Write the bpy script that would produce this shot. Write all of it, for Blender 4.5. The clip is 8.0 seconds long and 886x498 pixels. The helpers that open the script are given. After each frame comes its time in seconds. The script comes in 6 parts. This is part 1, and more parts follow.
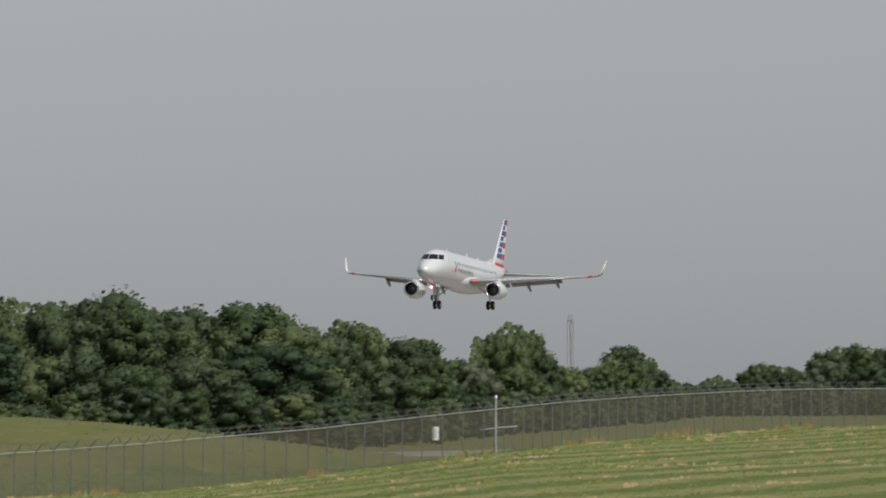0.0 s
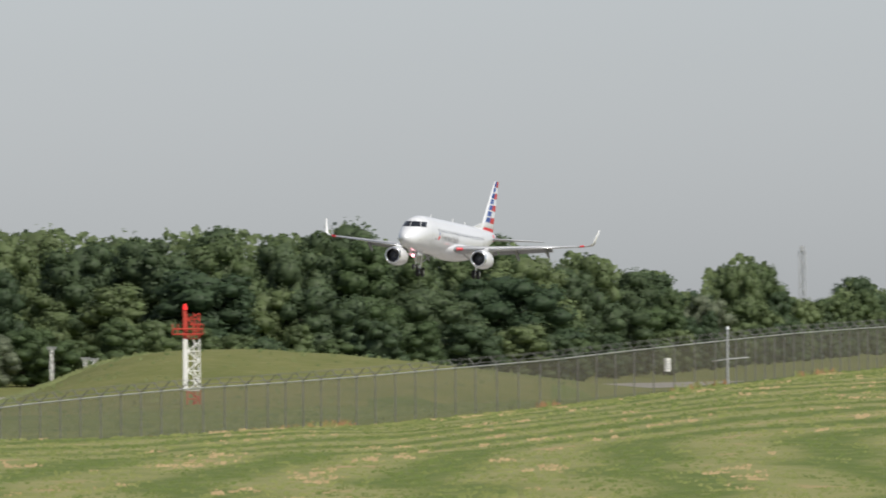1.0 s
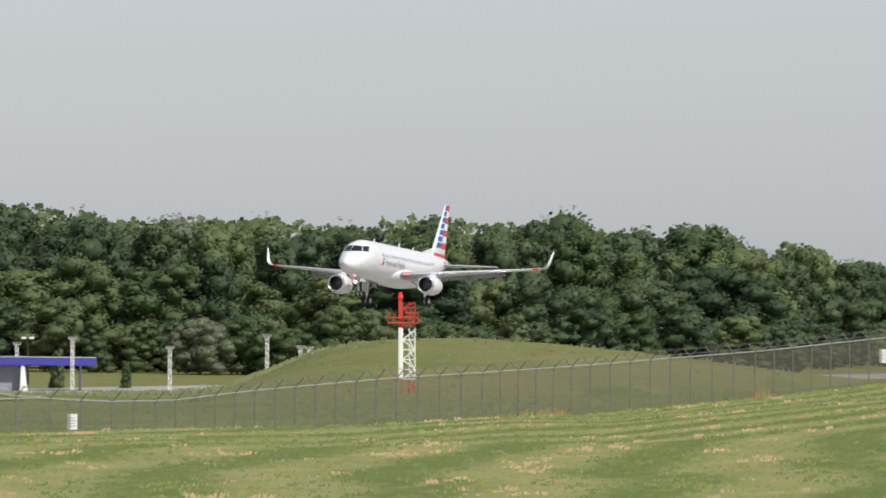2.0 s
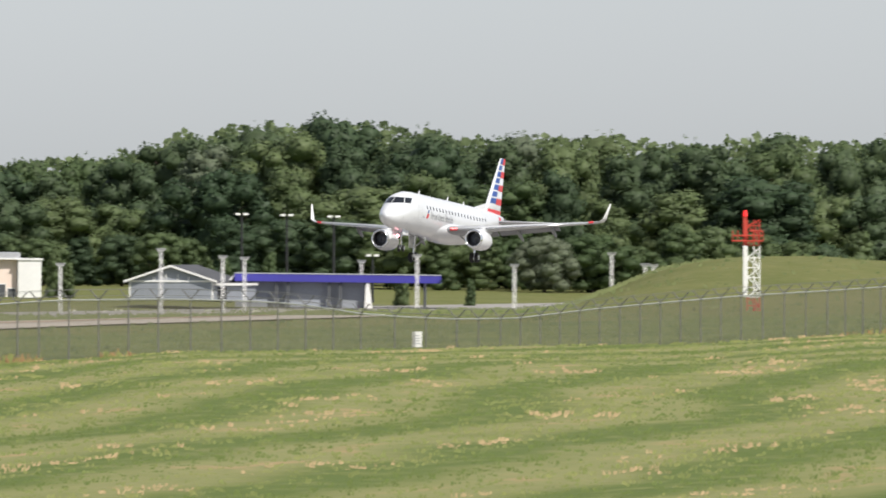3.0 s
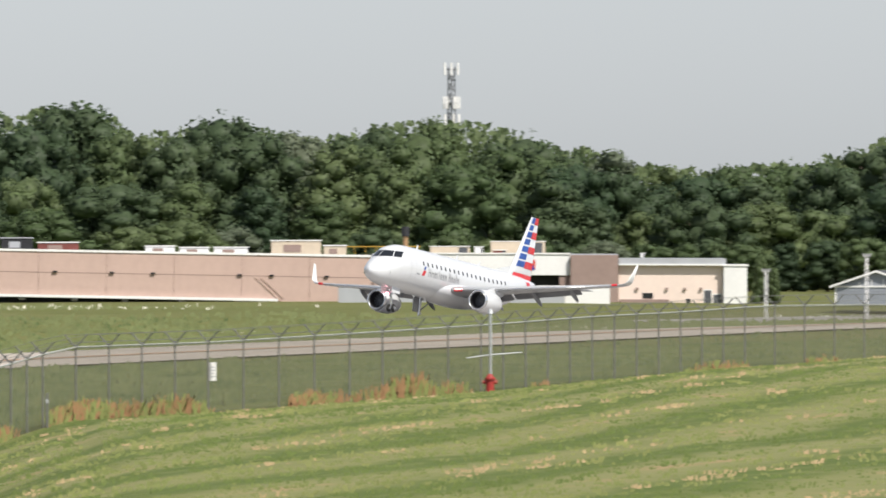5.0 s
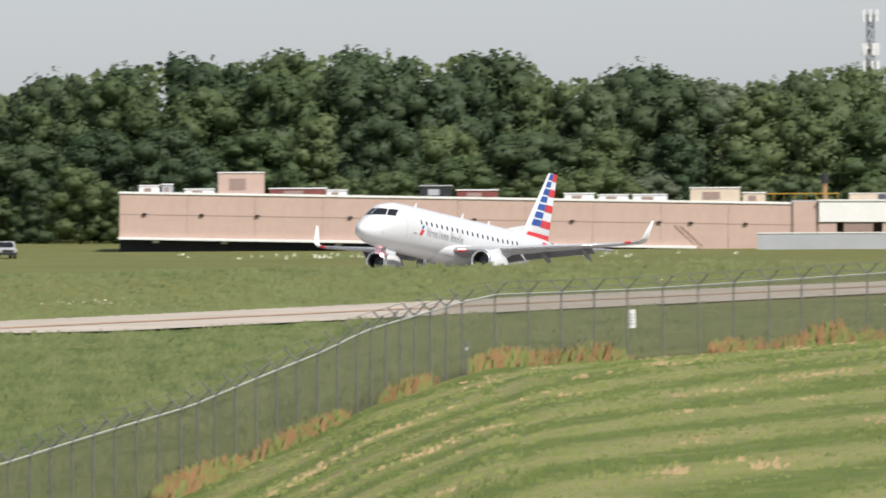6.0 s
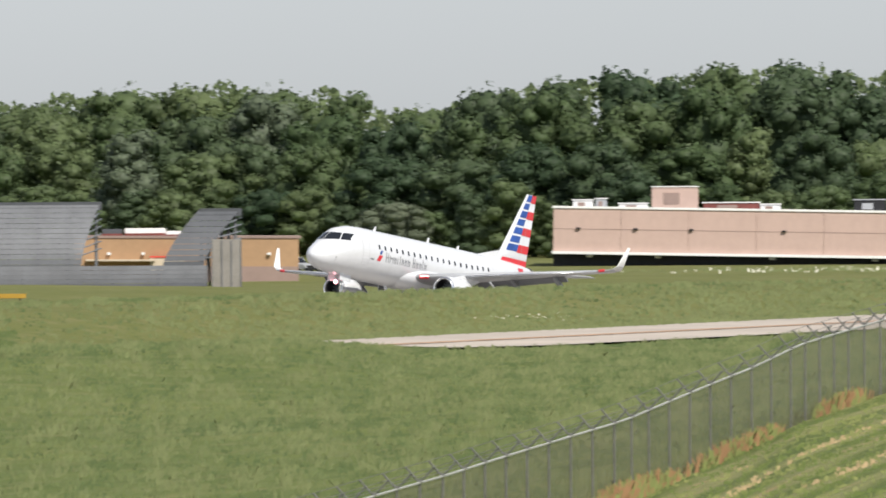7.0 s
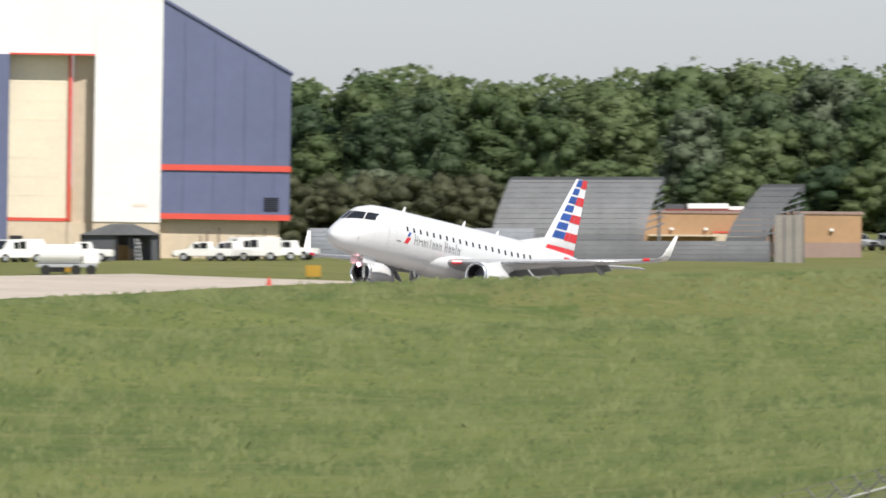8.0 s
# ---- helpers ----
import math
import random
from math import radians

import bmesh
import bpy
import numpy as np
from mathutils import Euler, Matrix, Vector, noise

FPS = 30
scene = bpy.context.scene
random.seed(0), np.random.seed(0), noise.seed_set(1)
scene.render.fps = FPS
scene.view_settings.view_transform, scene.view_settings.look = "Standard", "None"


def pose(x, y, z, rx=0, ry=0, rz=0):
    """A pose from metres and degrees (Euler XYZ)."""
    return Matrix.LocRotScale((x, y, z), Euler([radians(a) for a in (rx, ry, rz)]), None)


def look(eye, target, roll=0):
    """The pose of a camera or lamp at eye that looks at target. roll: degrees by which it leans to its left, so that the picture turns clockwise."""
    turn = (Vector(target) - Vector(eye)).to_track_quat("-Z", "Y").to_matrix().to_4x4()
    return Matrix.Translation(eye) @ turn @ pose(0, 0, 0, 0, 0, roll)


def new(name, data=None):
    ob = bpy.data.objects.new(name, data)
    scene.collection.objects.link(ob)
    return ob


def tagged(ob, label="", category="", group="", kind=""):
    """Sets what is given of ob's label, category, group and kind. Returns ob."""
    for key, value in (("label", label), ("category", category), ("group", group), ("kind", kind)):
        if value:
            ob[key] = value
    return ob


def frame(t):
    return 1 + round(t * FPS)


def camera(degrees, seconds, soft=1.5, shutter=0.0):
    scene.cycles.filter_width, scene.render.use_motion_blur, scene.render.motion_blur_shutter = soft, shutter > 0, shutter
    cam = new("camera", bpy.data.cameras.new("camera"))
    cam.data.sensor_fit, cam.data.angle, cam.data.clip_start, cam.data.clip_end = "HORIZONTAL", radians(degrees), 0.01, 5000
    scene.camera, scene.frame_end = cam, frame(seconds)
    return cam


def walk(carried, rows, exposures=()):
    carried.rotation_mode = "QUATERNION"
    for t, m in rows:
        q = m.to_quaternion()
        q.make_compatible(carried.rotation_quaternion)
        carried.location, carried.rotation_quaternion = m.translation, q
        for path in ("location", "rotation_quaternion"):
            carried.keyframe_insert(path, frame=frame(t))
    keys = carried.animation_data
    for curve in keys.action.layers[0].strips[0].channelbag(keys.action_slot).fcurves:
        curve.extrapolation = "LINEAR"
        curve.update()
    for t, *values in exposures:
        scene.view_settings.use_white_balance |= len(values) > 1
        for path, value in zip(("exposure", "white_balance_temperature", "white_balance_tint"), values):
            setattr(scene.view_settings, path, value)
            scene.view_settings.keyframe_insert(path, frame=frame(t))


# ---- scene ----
EYE = 8.0          # eye height over the runway, metres
HEAD = 18.357      # degrees between the runway's axis and the +y axis
P_RUN = 464.3      # distance of the runway's centre line from the camera

cam = camera(3.8738, 8.0, soft=1.7, shutter=0.2)


def aim(pan, tilt, roll):
    return pose(0, 0, EYE, 90 + tilt, 0, pan) @ pose(0, 0, 0, 0, 0, roll)


walk(cam, [
    (0.0, aim(1.5568, 0.5844, -0.207)),
    (0.5, aim(2.0466, 0.3469, -0.098)),
    (1.0, aim(2.5708, 0.2889, -0.288)),
    (1.2, aim(2.9812, 0.3161, -0.236)),
    (2.3, aim(3.8480, 0.1379, 0.170)),
    (2.5, aim(4.2459, 0.0347, 0.271)),
    (3.0, aim(5.0219, -0.1159, 0.083)),
    (3.5, aim(5.8670, -0.1551, 0.021)),
    (4.0, aim(6.4966, -0.1368, 0.305)),
    (4.5, aim(7.2758, -0.1232, -0.062)),
    (5.0, aim(8.1073, -0.0886, -0.175)),
    (5.2, aim(8.4566, -0.0984, -0.178)),
    (6.3, aim(10.5736, -0.3713, -0.240)),
    (6.5, aim(11.0070, -0.3487, -0.171)),
    (7.0, aim(11.8381, -0.2390, -0.356)),
    (7.5, aim(12.9867, -0.3198, 0.049)),
    (8.0, aim(14.2990, -0.3397, 0.040)),
], exposures=[(0.0, -0.30), (0.5, -0.18), (1.0, 0.14), (1.2, 0.18), (2.5, 0.34), (3.5, 0.42), (4.5, 0.40), (6.5, 0.34), (8.0, 0.42)])

# ---- light ----
SUN_AZ, SUN_EL = 44.0, 49.0     # degrees: to the right of straight behind the camera, over the horizon
world = bpy.data.worlds.new("sky")
scene.world = world
world.use_nodes = True
wn = world.node_tree
sky = wn.nodes.new("ShaderNodeTexSky")
sky.sky_type = "NISHITA"
sky.sun_disc = False
sun_x, sun_y = math.sin(radians(SUN_AZ)), -math.cos(radians(SUN_AZ))
sky.sun_elevation = radians(SUN_EL)
sky.sun_rotation = math.atan2(sun_x, sun_y)
sky.air_density, sky.dust_density, sky.ozone_density, sky.altitude = 1.0, 0.6, 1.0, 100
hazy = wn.nodes.new("ShaderNodeHueSaturation")       # summer haze takes the colour out of the low sky
hazy.inputs["Saturation"].default_value = 0.3
tint = wn.nodes.new("ShaderNodeMix")
tint.data_type, tint.blend_type = "RGBA", "MULTIPLY"
tint.inputs[0].default_value = 1.0
tint.inputs[7].default_value = (0.92, 0.975, 1.08, 1)
wn.links.new(sky.outputs[0], hazy.inputs["Color"])
wn.links.new(hazy.outputs[0], tint.inputs[6])
wn.links.new(tint.outputs[2], wn.nodes["Background"].inputs[0])
wn.nodes["Background"].inputs[1].default_value = 0.078
sun = new("sun", bpy.data.lights.new("sun", "SUN"))
sun.data.energy, sun.data.angle, sun.data.color = 4.0, radians(0.5), (1.0, 0.95, 0.87)
sun.matrix_world = look((sun_x * 100, sun_y * 100, 100 * math.tan(radians(SUN_EL))), (0, 0, 0))


# ---- tools ----
def lerp_table(table, v):
    """Linear value at v in rows of (key, value)."""
    if v <= table[0][0]:
        return table[0][1]
    for (a, p), (b, q) in zip(table, table[1:]):
        if v < b:
            return p + (q - p) * (v - a) / (b - a)
    return table[-1][1]


def at(az, d, z=None):
    """The place d metres out at az degrees to the left of +y."""
    x, y = -d * math.sin(radians(az)), d * math.cos(radians(az))
    return Vector((x, y, ground_z(x, y) if z is None else z))


def along(s, p, z=None):
    """The place s metres up the runway's axis and p metres across from the camera."""
    h = radians(HEAD)
    x, y = s * math.sin(h) - p * math.cos(h), s * math.cos(h) + p * math.sin(h)
    return Vector((x, y, ground_z(x, y) if z is None else z))


def mesh_of(bm, name, mat=None, smooth=False):
    me = bpy.data.meshes.new(name)
    bm.normal_update()
    bm.to_mesh(me)
    bm.free()
    for m in (mat if isinstance(mat, (list, tuple)) else [mat]):
        if m:
            me.materials.append(m)
    if smooth:
        me.shade_smooth()
    return me


def part(name, bm, material, parent=None, label="", smooth=False):
    """Link a bmesh as one mesh object under a thing or a part."""
    ob = new(name, mesh_of(bm, name, material, smooth) if isinstance(bm, bmesh.types.BMesh) else bm)
    ob.parent = parent
    if label:
        tagged(ob, label)
    return ob


def thing(name, m, label, category, group="", kind=""):
    ob = new(name)
    ob.empty_display_size = 0.2
    ob.matrix_world = m
    return tagged(ob, label, category, group, kind)


def box(bm, x0, x1, y0, y1, z0, z1, bevel=0.0):
    vs = bmesh.ops.create_cube(bm, size=1.0, matrix=Matrix.Translation(((x0 + x1) / 2, (y0 + y1) / 2, (z0 + z1) / 2))
                               @ Matrix.Diagonal((abs(x1 - x0), abs(y1 - y0), abs(z1 - z0), 1)))["verts"]
    if bevel:
        es = list({e for v in vs for e in v.link_edges})
        bmesh.ops.bevel(bm, geom=es, offset=bevel, segments=2, affect="EDGES")
    return bm


def abox(*a, bevel=0.0):
    return box(bmesh.new(), *a, bevel=bevel)


def rod(bm, a, b, r0, r1=None, n=8):
    a, b = Vector(a), Vector(b)
    m = Matrix.Translation((a + b) / 2) @ (b - a).to_track_quat("Z", "Y").to_matrix().to_4x4()
    bmesh.ops.create_cone(bm, cap_ends=True, segments=n, radius1=r0, radius2=r0 if r1 is None else r1, depth=(b - a).length, matrix=m)
    return bm


def arod(a, b, r0, r1=None, n=8):
    return rod(bmesh.new(), a, b, r0, r1, n)


def poly(bm, pts, lift=None):
    """A plate from a ring of points, with thickness along lift."""
    vs = [bm.verts.new(p) for p in pts]
    f = bm.faces.new(vs)
    if lift is not None:
        r = bmesh.ops.extrude_face_region(bm, geom=[f])
        for v in r["geom"]:
            if isinstance(v, bmesh.types.BMVert):
                v.co += Vector(lift)
        bmesh.ops.recalc_face_normals(bm, faces=bm.faces)
    return bm


# ---- materials ----
def material(name, color, rough=0.6, metal=0.0, vary=0.0, scale=1.0, fine=0.0, bump=0.0, island=0.0, spec=0.5):
    """A principled surface with two scales of variation and a fine relief."""
    m = bpy.data.materials.new(name)
    m.use_nodes = True
    nt = m.node_tree
    b = nt.nodes["Principled BSDF"]
    b.inputs["Roughness"].default_value, b.inputs["Metallic"].default_value = rough, metal
    b.inputs["Specular IOR Level"].default_value = spec
    b.inputs["Base Color"].default_value = (*color, 1)
    if vary or fine or bump or island:
        tc = nt.nodes.new("ShaderNodeTexCoord")
        big, small = nt.nodes.new("ShaderNodeTexNoise"), nt.nodes.new("ShaderNodeTexNoise")
        big.inputs["Scale"].default_value, small.inputs["Scale"].default_value = scale, scale * 9
        big.inputs["Detail"].default_value = small.inputs["Detail"].default_value = 5
        for n in (big, small):
            nt.links.new(tc.outputs["Object"], n.inputs["Vector"])
        val = None
        for n, k in ((big.outputs[0], vary), (small.outputs[0], fine)):
            if k:
                r = nt.nodes.new("ShaderNodeMapRange")
                r.inputs[1].default_value, r.inputs[2].default_value = 0.3, 0.7
                r.inputs[3].default_value, r.inputs[4].default_value = 1 - k, 1 + k
                nt.links.new(n, r.inputs[0])
                if val is None:
                    val = r.outputs[0]
                else:
                    mu = nt.nodes.new("ShaderNodeMath")
                    mu.operation = "MULTIPLY"
                    nt.links.new(val, mu.inputs[0]), nt.links.new(r.outputs[0], mu.inputs[1])
                    val = mu.outputs[0]
        if island:
            g = nt.nodes.new("ShaderNodeNewGeometry")
            r = nt.nodes.new("ShaderNodeMapRange")
            r.inputs[3].default_value, r.inputs[4].default_value = 1 - island, 1 + island
            nt.links.new(g.outputs["Random Per Island"], r.inputs[0])
            if val is None:
                val = r.outputs[0]
            else:
                mu = nt.nodes.new("ShaderNodeMath")
                mu.operation = "MULTIPLY"
                nt.links.new(val, mu.inputs[0]), nt.links.new(r.outputs[0], mu.inputs[1])
                val = mu.outputs[0]
        if val is not None:
            hv = nt.nodes.new("ShaderNodeHueSaturation")
            hv.inputs["Color"].default_value = (*color, 1)
            nt.links.new(val, hv.inputs["Value"])
            nt.links.new(hv.outputs[0], b.inputs["Base Color"])
        if bump:
            bp = nt.nodes.new("ShaderNodeBump")
            bp.inputs["Strength"].default_value, bp.inputs["Distance"].default_value = bump, 0.05
            nt.links.new(small.outputs[0], bp.inputs["Height"])
            nt.links.new(bp.outputs[0], b.inputs["Normal"])
    return m


def leaf_material(name, color, color2):
    """Leaves: a hue for each tree, a tone for each clump, a little light through the blade."""
    m = bpy.data.materials.new(name)
    m.use_nodes = True
    nt = m.node_tree
    b = nt.nodes["Principled BSDF"]
    oi, g = nt.nodes.new("ShaderNodeObjectInfo"), nt.nodes.new("ShaderNodeNewGeometry")
    mix = nt.nodes.new("ShaderNodeMix")
    mix.data_type = "RGBA"
    mix.inputs[6].default_value, mix.inputs[7].default_value = (*color, 1), (*color2, 1)
    nt.links.new(oi.outputs["Random"], mix.inputs[0])
    r = nt.nodes.new("ShaderNodeMapRange")
    r.inputs[3].default_value, r.inputs[4].default_value = 0.88, 1.12
    nt.links.new(g.outputs["Random Per Island"], r.inputs[0])
    mot = nt.nodes.new("ShaderNodeTexNoise")
    mot.inputs["Scale"].default_value, mot.inputs["Detail"].default_value = 0.9, 4
    nt.links.new(g.outputs["Position"], mot.inputs["Vector"])
    mr = nt.nodes.new("ShaderNodeMapRange")
    mr.inputs[1].default_value, mr.inputs[2].default_value, mr.inputs[3].default_value, mr.inputs[4].default_value = 0.3, 0.7, 0.78, 1.22
    nt.links.new(mot.outputs[0], mr.inputs[0])
    tone = nt.nodes.new("ShaderNodeMath")
    tone.operation = "MULTIPLY"
    nt.links.new(r.outputs[0], tone.inputs[0]), nt.links.new(mr.outputs[0], tone.inputs[1])
    hv = nt.nodes.new("ShaderNodeHueSaturation")
    nt.links.new(mix.outputs[2], hv.inputs["Color"])
    nt.links.new(tone.outputs[0], hv.inputs["Value"])
    nt.links.new(hv.outputs[0], b.inputs["Base Color"])
    b.inputs["Roughness"].default_value = 0.55
    b.inputs["Specular IOR Level"].default_value = 0.3
    t = nt.nodes.new("ShaderNodeBsdfTranslucent")
    nt.links.new(hv.outputs[0], t.inputs[0])
    ms = nt.nodes.new("ShaderNodeMixShader")
    ms.inputs[0].default_value = 0.55
    nt.links.new(b.outputs[0], ms.inputs[1]), nt.links.new(t.outputs[0], ms.inputs[2])
    nt.links.new(ms.outputs[0], nt.nodes["Material Output"].inputs[0])
    return m


def ground_material(name, colors, scales, warp=0.0, straw=None, bump=0.6, lanes=None):
    """Grass: colours mixed at three scales, and straw lying in mown lanes that run round the hill."""
    m = bpy.data.materials.new(name)
    m.use_nodes = True
    nt = m.node_tree
    b = nt.nodes["Principled BSDF"]
    b.inputs["Roughness"].default_value = 0.85
    b.inputs["Specular IOR Level"].default_value = 0.15
    tc = nt.nodes.new("ShaderNodeTexCoord")

    def noise_at(scale, detail=4, src=None):
        n = nt.nodes.new("ShaderNodeTexNoise")
        n.inputs["Scale"].default_value, n.inputs["Detail"].default_value = scale, detail
        nt.links.new(src or tc.outputs["Object"], n.inputs["Vector"])
        return n.outputs[0]

    def ramp(src, lo, hi):
        r = nt.nodes.new("ShaderNodeMapRange")
        r.inputs[1].default_value, r.inputs[2].default_value = lo, hi
        nt.links.new(src, r.inputs[0])
        return r.outputs[0]

    def blend(f, a, c):
        x = nt.nodes.new("ShaderNodeMix")
        x.data_type = "RGBA"
        nt.links.new(f, x.inputs[0])
        for i, v in ((6, a), (7, c)):
            if isinstance(v, tuple):
                x.inputs[i].default_value = (*v, 1)
            else:
                nt.links.new(v, x.inputs[i])
        return x.outputs[2]

    def times(a, c):
        x = nt.nodes.new("ShaderNodeMath")
        x.operation = "MULTIPLY"
        nt.links.new(a, x.inputs[0]), nt.links.new(c, x.inputs[1])
        return x.outputs[0]

    col = blend(ramp(noise_at(scales[0]), 0.35, 0.65), colors[0], colors[1])
    col = blend(ramp(noise_at(scales[1], 6), 0.4, 0.75), col, colors[2])
    col = blend(ramp(noise_at(scales[2], 5), 0.5, 0.85), col, colors[3])
    if straw:
        # lanes run beside the fence, wobbling a little
        at_lane = nt.nodes.new("ShaderNodeAttribute")
        at_lane.attribute_name = "swath"
        wob = nt.nodes.new("ShaderNodeMath")
        wob.operation = "MULTIPLY_ADD"
        wob.inputs[1].default_value = warp
        nt.links.new(noise_at(0.03, 2), wob.inputs[0])
        nt.links.new(at_lane.outputs["Fac"], wob.inputs[2])
        sep = nt.nodes.new("ShaderNodeSeparateXYZ")
        nt.links.new(tc.outputs["Object"], sep.inputs[0])
        cmb = nt.nodes.new("ShaderNodeCombineXYZ")       # lane space: across, and along squeezed
        along_lane = nt.nodes.new("ShaderNodeMath")
        along_lane.operation = "MULTIPLY"
        along_lane.inputs[1].default_value = 0.16
        nt.links.new(sep.outputs[1], along_lane.inputs[0])
        nt.links.new(wob.outputs[0], cmb.inputs[0]), nt.links.new(along_lane.outputs[0], cmb.inputs[1])
        sc = nt.nodes.new("ShaderNodeMath")
        sc.operation = "MULTIPLY"
        sc.inputs[1].default_value = 2 * math.pi / lanes
        nt.links.new(wob.outputs[0], sc.inputs[0])
        sn = nt.nodes.new("ShaderNodeMath")
        sn.operation = "SINE"
        nt.links.new(sc.outputs[0], sn.inputs[0])
        lane_noise = noise_at(0.5, 3, cmb.outputs[0])
        lane_fine = noise_at(1.7, 5, cmb.outputs[0])
        col = blend(times(ramp(sn.outputs[0], -0.2, 0.7), ramp(lane_noise, 0.25, 0.5)), col, colors[2])
        cut = nt.nodes.new("ShaderNodeMath")
        cut.operation = "MULTIPLY"
        cut.inputs[1].default_value = -1.0
        nt.links.new(sn.outputs[0], cut.inputs[0])
        col = blend(times(ramp(cut.outputs[0], 0.0, 0.7), ramp(lane_fine, 0.28, 0.52)), col, colors[4])
        lane = times(ramp(sn.outputs[0], 0.45, 0.95), ramp(lane_noise, 0.52, 0.64))
        lane = times(lane, ramp(lane_fine, 0.44, 0.56))
        col = blend(lane, col, straw)
    nt.links.new(col, b.inputs["Base Color"])
    bp = nt.nodes.new("ShaderNodeBump")
    bp.inputs["Strength"].default_value, bp.inputs["Distance"].default_value = bump, 0.3
    nt.links.new(noise_at(1.6, 6), bp.inputs["Height"])
    nt.links.new(bp.outputs[0], b.inputs["Normal"])
    return m


def screen_material(name, color, cover):
    """Woven wire seen from afar: the part of the area that the wire covers."""
    m = bpy.data.materials.new(name)
    m.use_nodes = True
    nt = m.node_tree
    b = nt.nodes["Principled BSDF"]
    b.inputs["Base Color"].default_value = (*color, 1)
    b.inputs["Roughness"].default_value, b.inputs["Metallic"].default_value = 0.5, 0.3
    t = nt.nodes.new("ShaderNodeBsdfTransparent")
    ms = nt.nodes.new("ShaderNodeMixShader")
    ms.inputs[0].default_value = cover
    nt.links.new(t.outputs[0], ms.inputs[1]), nt.links.new(b.outputs[0], ms.inputs[2])
    nt.links.new(ms.outputs[0], nt.nodes["Material Output"].inputs[0])
    return m


def glow(name, color, power):
    m = material(name, color)
    b = m.node_tree.nodes["Principled BSDF"]
    b.inputs["Emission Color"].default_value, b.inputs["Emission Strength"].default_value = (*color, 1), power
    return m


MOWN = ground_material("mown_grass", [(0.164, 0.184, 0.056), (0.135, 0.164, 0.047), (0.225, 0.227, 0.092), (0.233, 0.211, 0.105), (0.104, 0.140, 0.036)],
                       (0.03, 0.25, 0.9), warp=6, straw=(0.34, 0.25, 0.13), lanes=5.2)
FIELD = ground_material("field_grass", [(0.112, 0.143, 0.041), (0.158, 0.181, 0.054), (0.063, 0.098, 0.026), (0.204, 0.193, 0.085)], (0.017, 0.060, 0.322))
ROUGH = ground_material("rough_grass", [(0.133, 0.146, 0.046), (0.163, 0.166, 0.059), (0.112, 0.129, 0.039), (0.206, 0.187, 0.087)], (0.026, 0.128, 0.736))
CONCRETE = material("concrete", (0.46, 0.40, 0.34), 0.85, vary=0.12, scale=0.08, fine=0.08, bump=0.2)
ASPHALT = material("asphalt", (0.30, 0.28, 0.26), 0.85, vary=0.15, scale=0.06, fine=0.1, bump=0.2)
STEEL = material("galvanised_steel", (0.55, 0.56, 0.57), 0.45, 0.6, vary=0.12, scale=1.5, fine=0.08)
POST = material("weathered_post", (0.155, 0.155, 0.145), 0.7, 0.2, vary=0.15, scale=1.2, fine=0.1)
WIRE = screen_material("chain_link", (0.17, 0.155, 0.12), 0.46)
RAIL = material("bright_rail", (0.50, 0.50, 0.48), 0.45, 0.2, vary=0.1, scale=1.5, fine=0.06)
HYDRANT = material("dull_red_paint", (0.36, 0.035, 0.03), 0.5, vary=0.15, scale=3)
BARK = material("bark", (0.12, 0.09, 0.065), 0.9, vary=0.25, scale=1.2, fine=0.2, bump=0.8)
WHITE = material("white_paint", (0.78, 0.78, 0.77), 0.35, vary=0.03, scale=0.4, fine=0.02)
RED = material("red_paint", (0.55, 0.03, 0.035), 0.35, vary=0.08, scale=0.8)
GREY = material("grey_paint", (0.40, 0.41, 0.43), 0.4, vary=0.06, scale=0.5)
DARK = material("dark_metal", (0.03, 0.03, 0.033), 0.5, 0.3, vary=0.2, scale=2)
BLACK = material("black_rubber", (0.018, 0.018, 0.018), 0.75, vary=0.2, scale=4)
GLASS = material("dark_glass", (0.012, 0.014, 0.018), 0.08, spec=0.8, vary=0.1)
TAN = material("tan_panel", (0.40, 0.29, 0.24), 0.8, vary=0.06, scale=0.2, fine=0.04, bump=0.2)


# ---- ground ----
# the fence line: bearing, distance, height of the top rail
FENCE = [(-3.0, 790, 8.1), (-0.38, 730, 7.61), (-0.04, 709, 7.61), (0.28, 686, 7.51), (0.68, 658, 7.30), (1.0, 634, 7.09), (1.35, 609, 6.77), (1.66, 599, 6.46),
         (2.11, 583, 6.0), (2.37, 575, 5.82), (2.88, 558, 5.46), (3.3, 542, 5.25), (3.72, 529, 5.08), (4.35, 508, 4.69), (4.7, 496, 4.40), (4.96, 488, 4.43),
         (5.2, 483, 4.55), (5.36, 480, 4.66), (5.57, 475, 4.97), (5.78, 470, 5.18), (6.0, 465, 5.26), (6.2, 461, 5.32), (6.7, 450, 5.34), (7.08, 438, 5.21),
         (7.44, 427, 5.15), (7.9, 413, 5.0), (8.45, 402, 4.84), (9.1, 390, 4.67), (9.75, 377, 4.64), (10.05, 364, 4.22), (10.28, 353, 3.92), (10.48, 346, 3.42),
         (10.9, 332, 2.63), (11.05, 326, 2.37), (11.4, 315, 2.0), (11.83, 301, 1.57), (12.33, 286, 1.18), (12.55, 279, 1.05), (14.5, 240, -0.6), (17.5, 205, -1.6)]
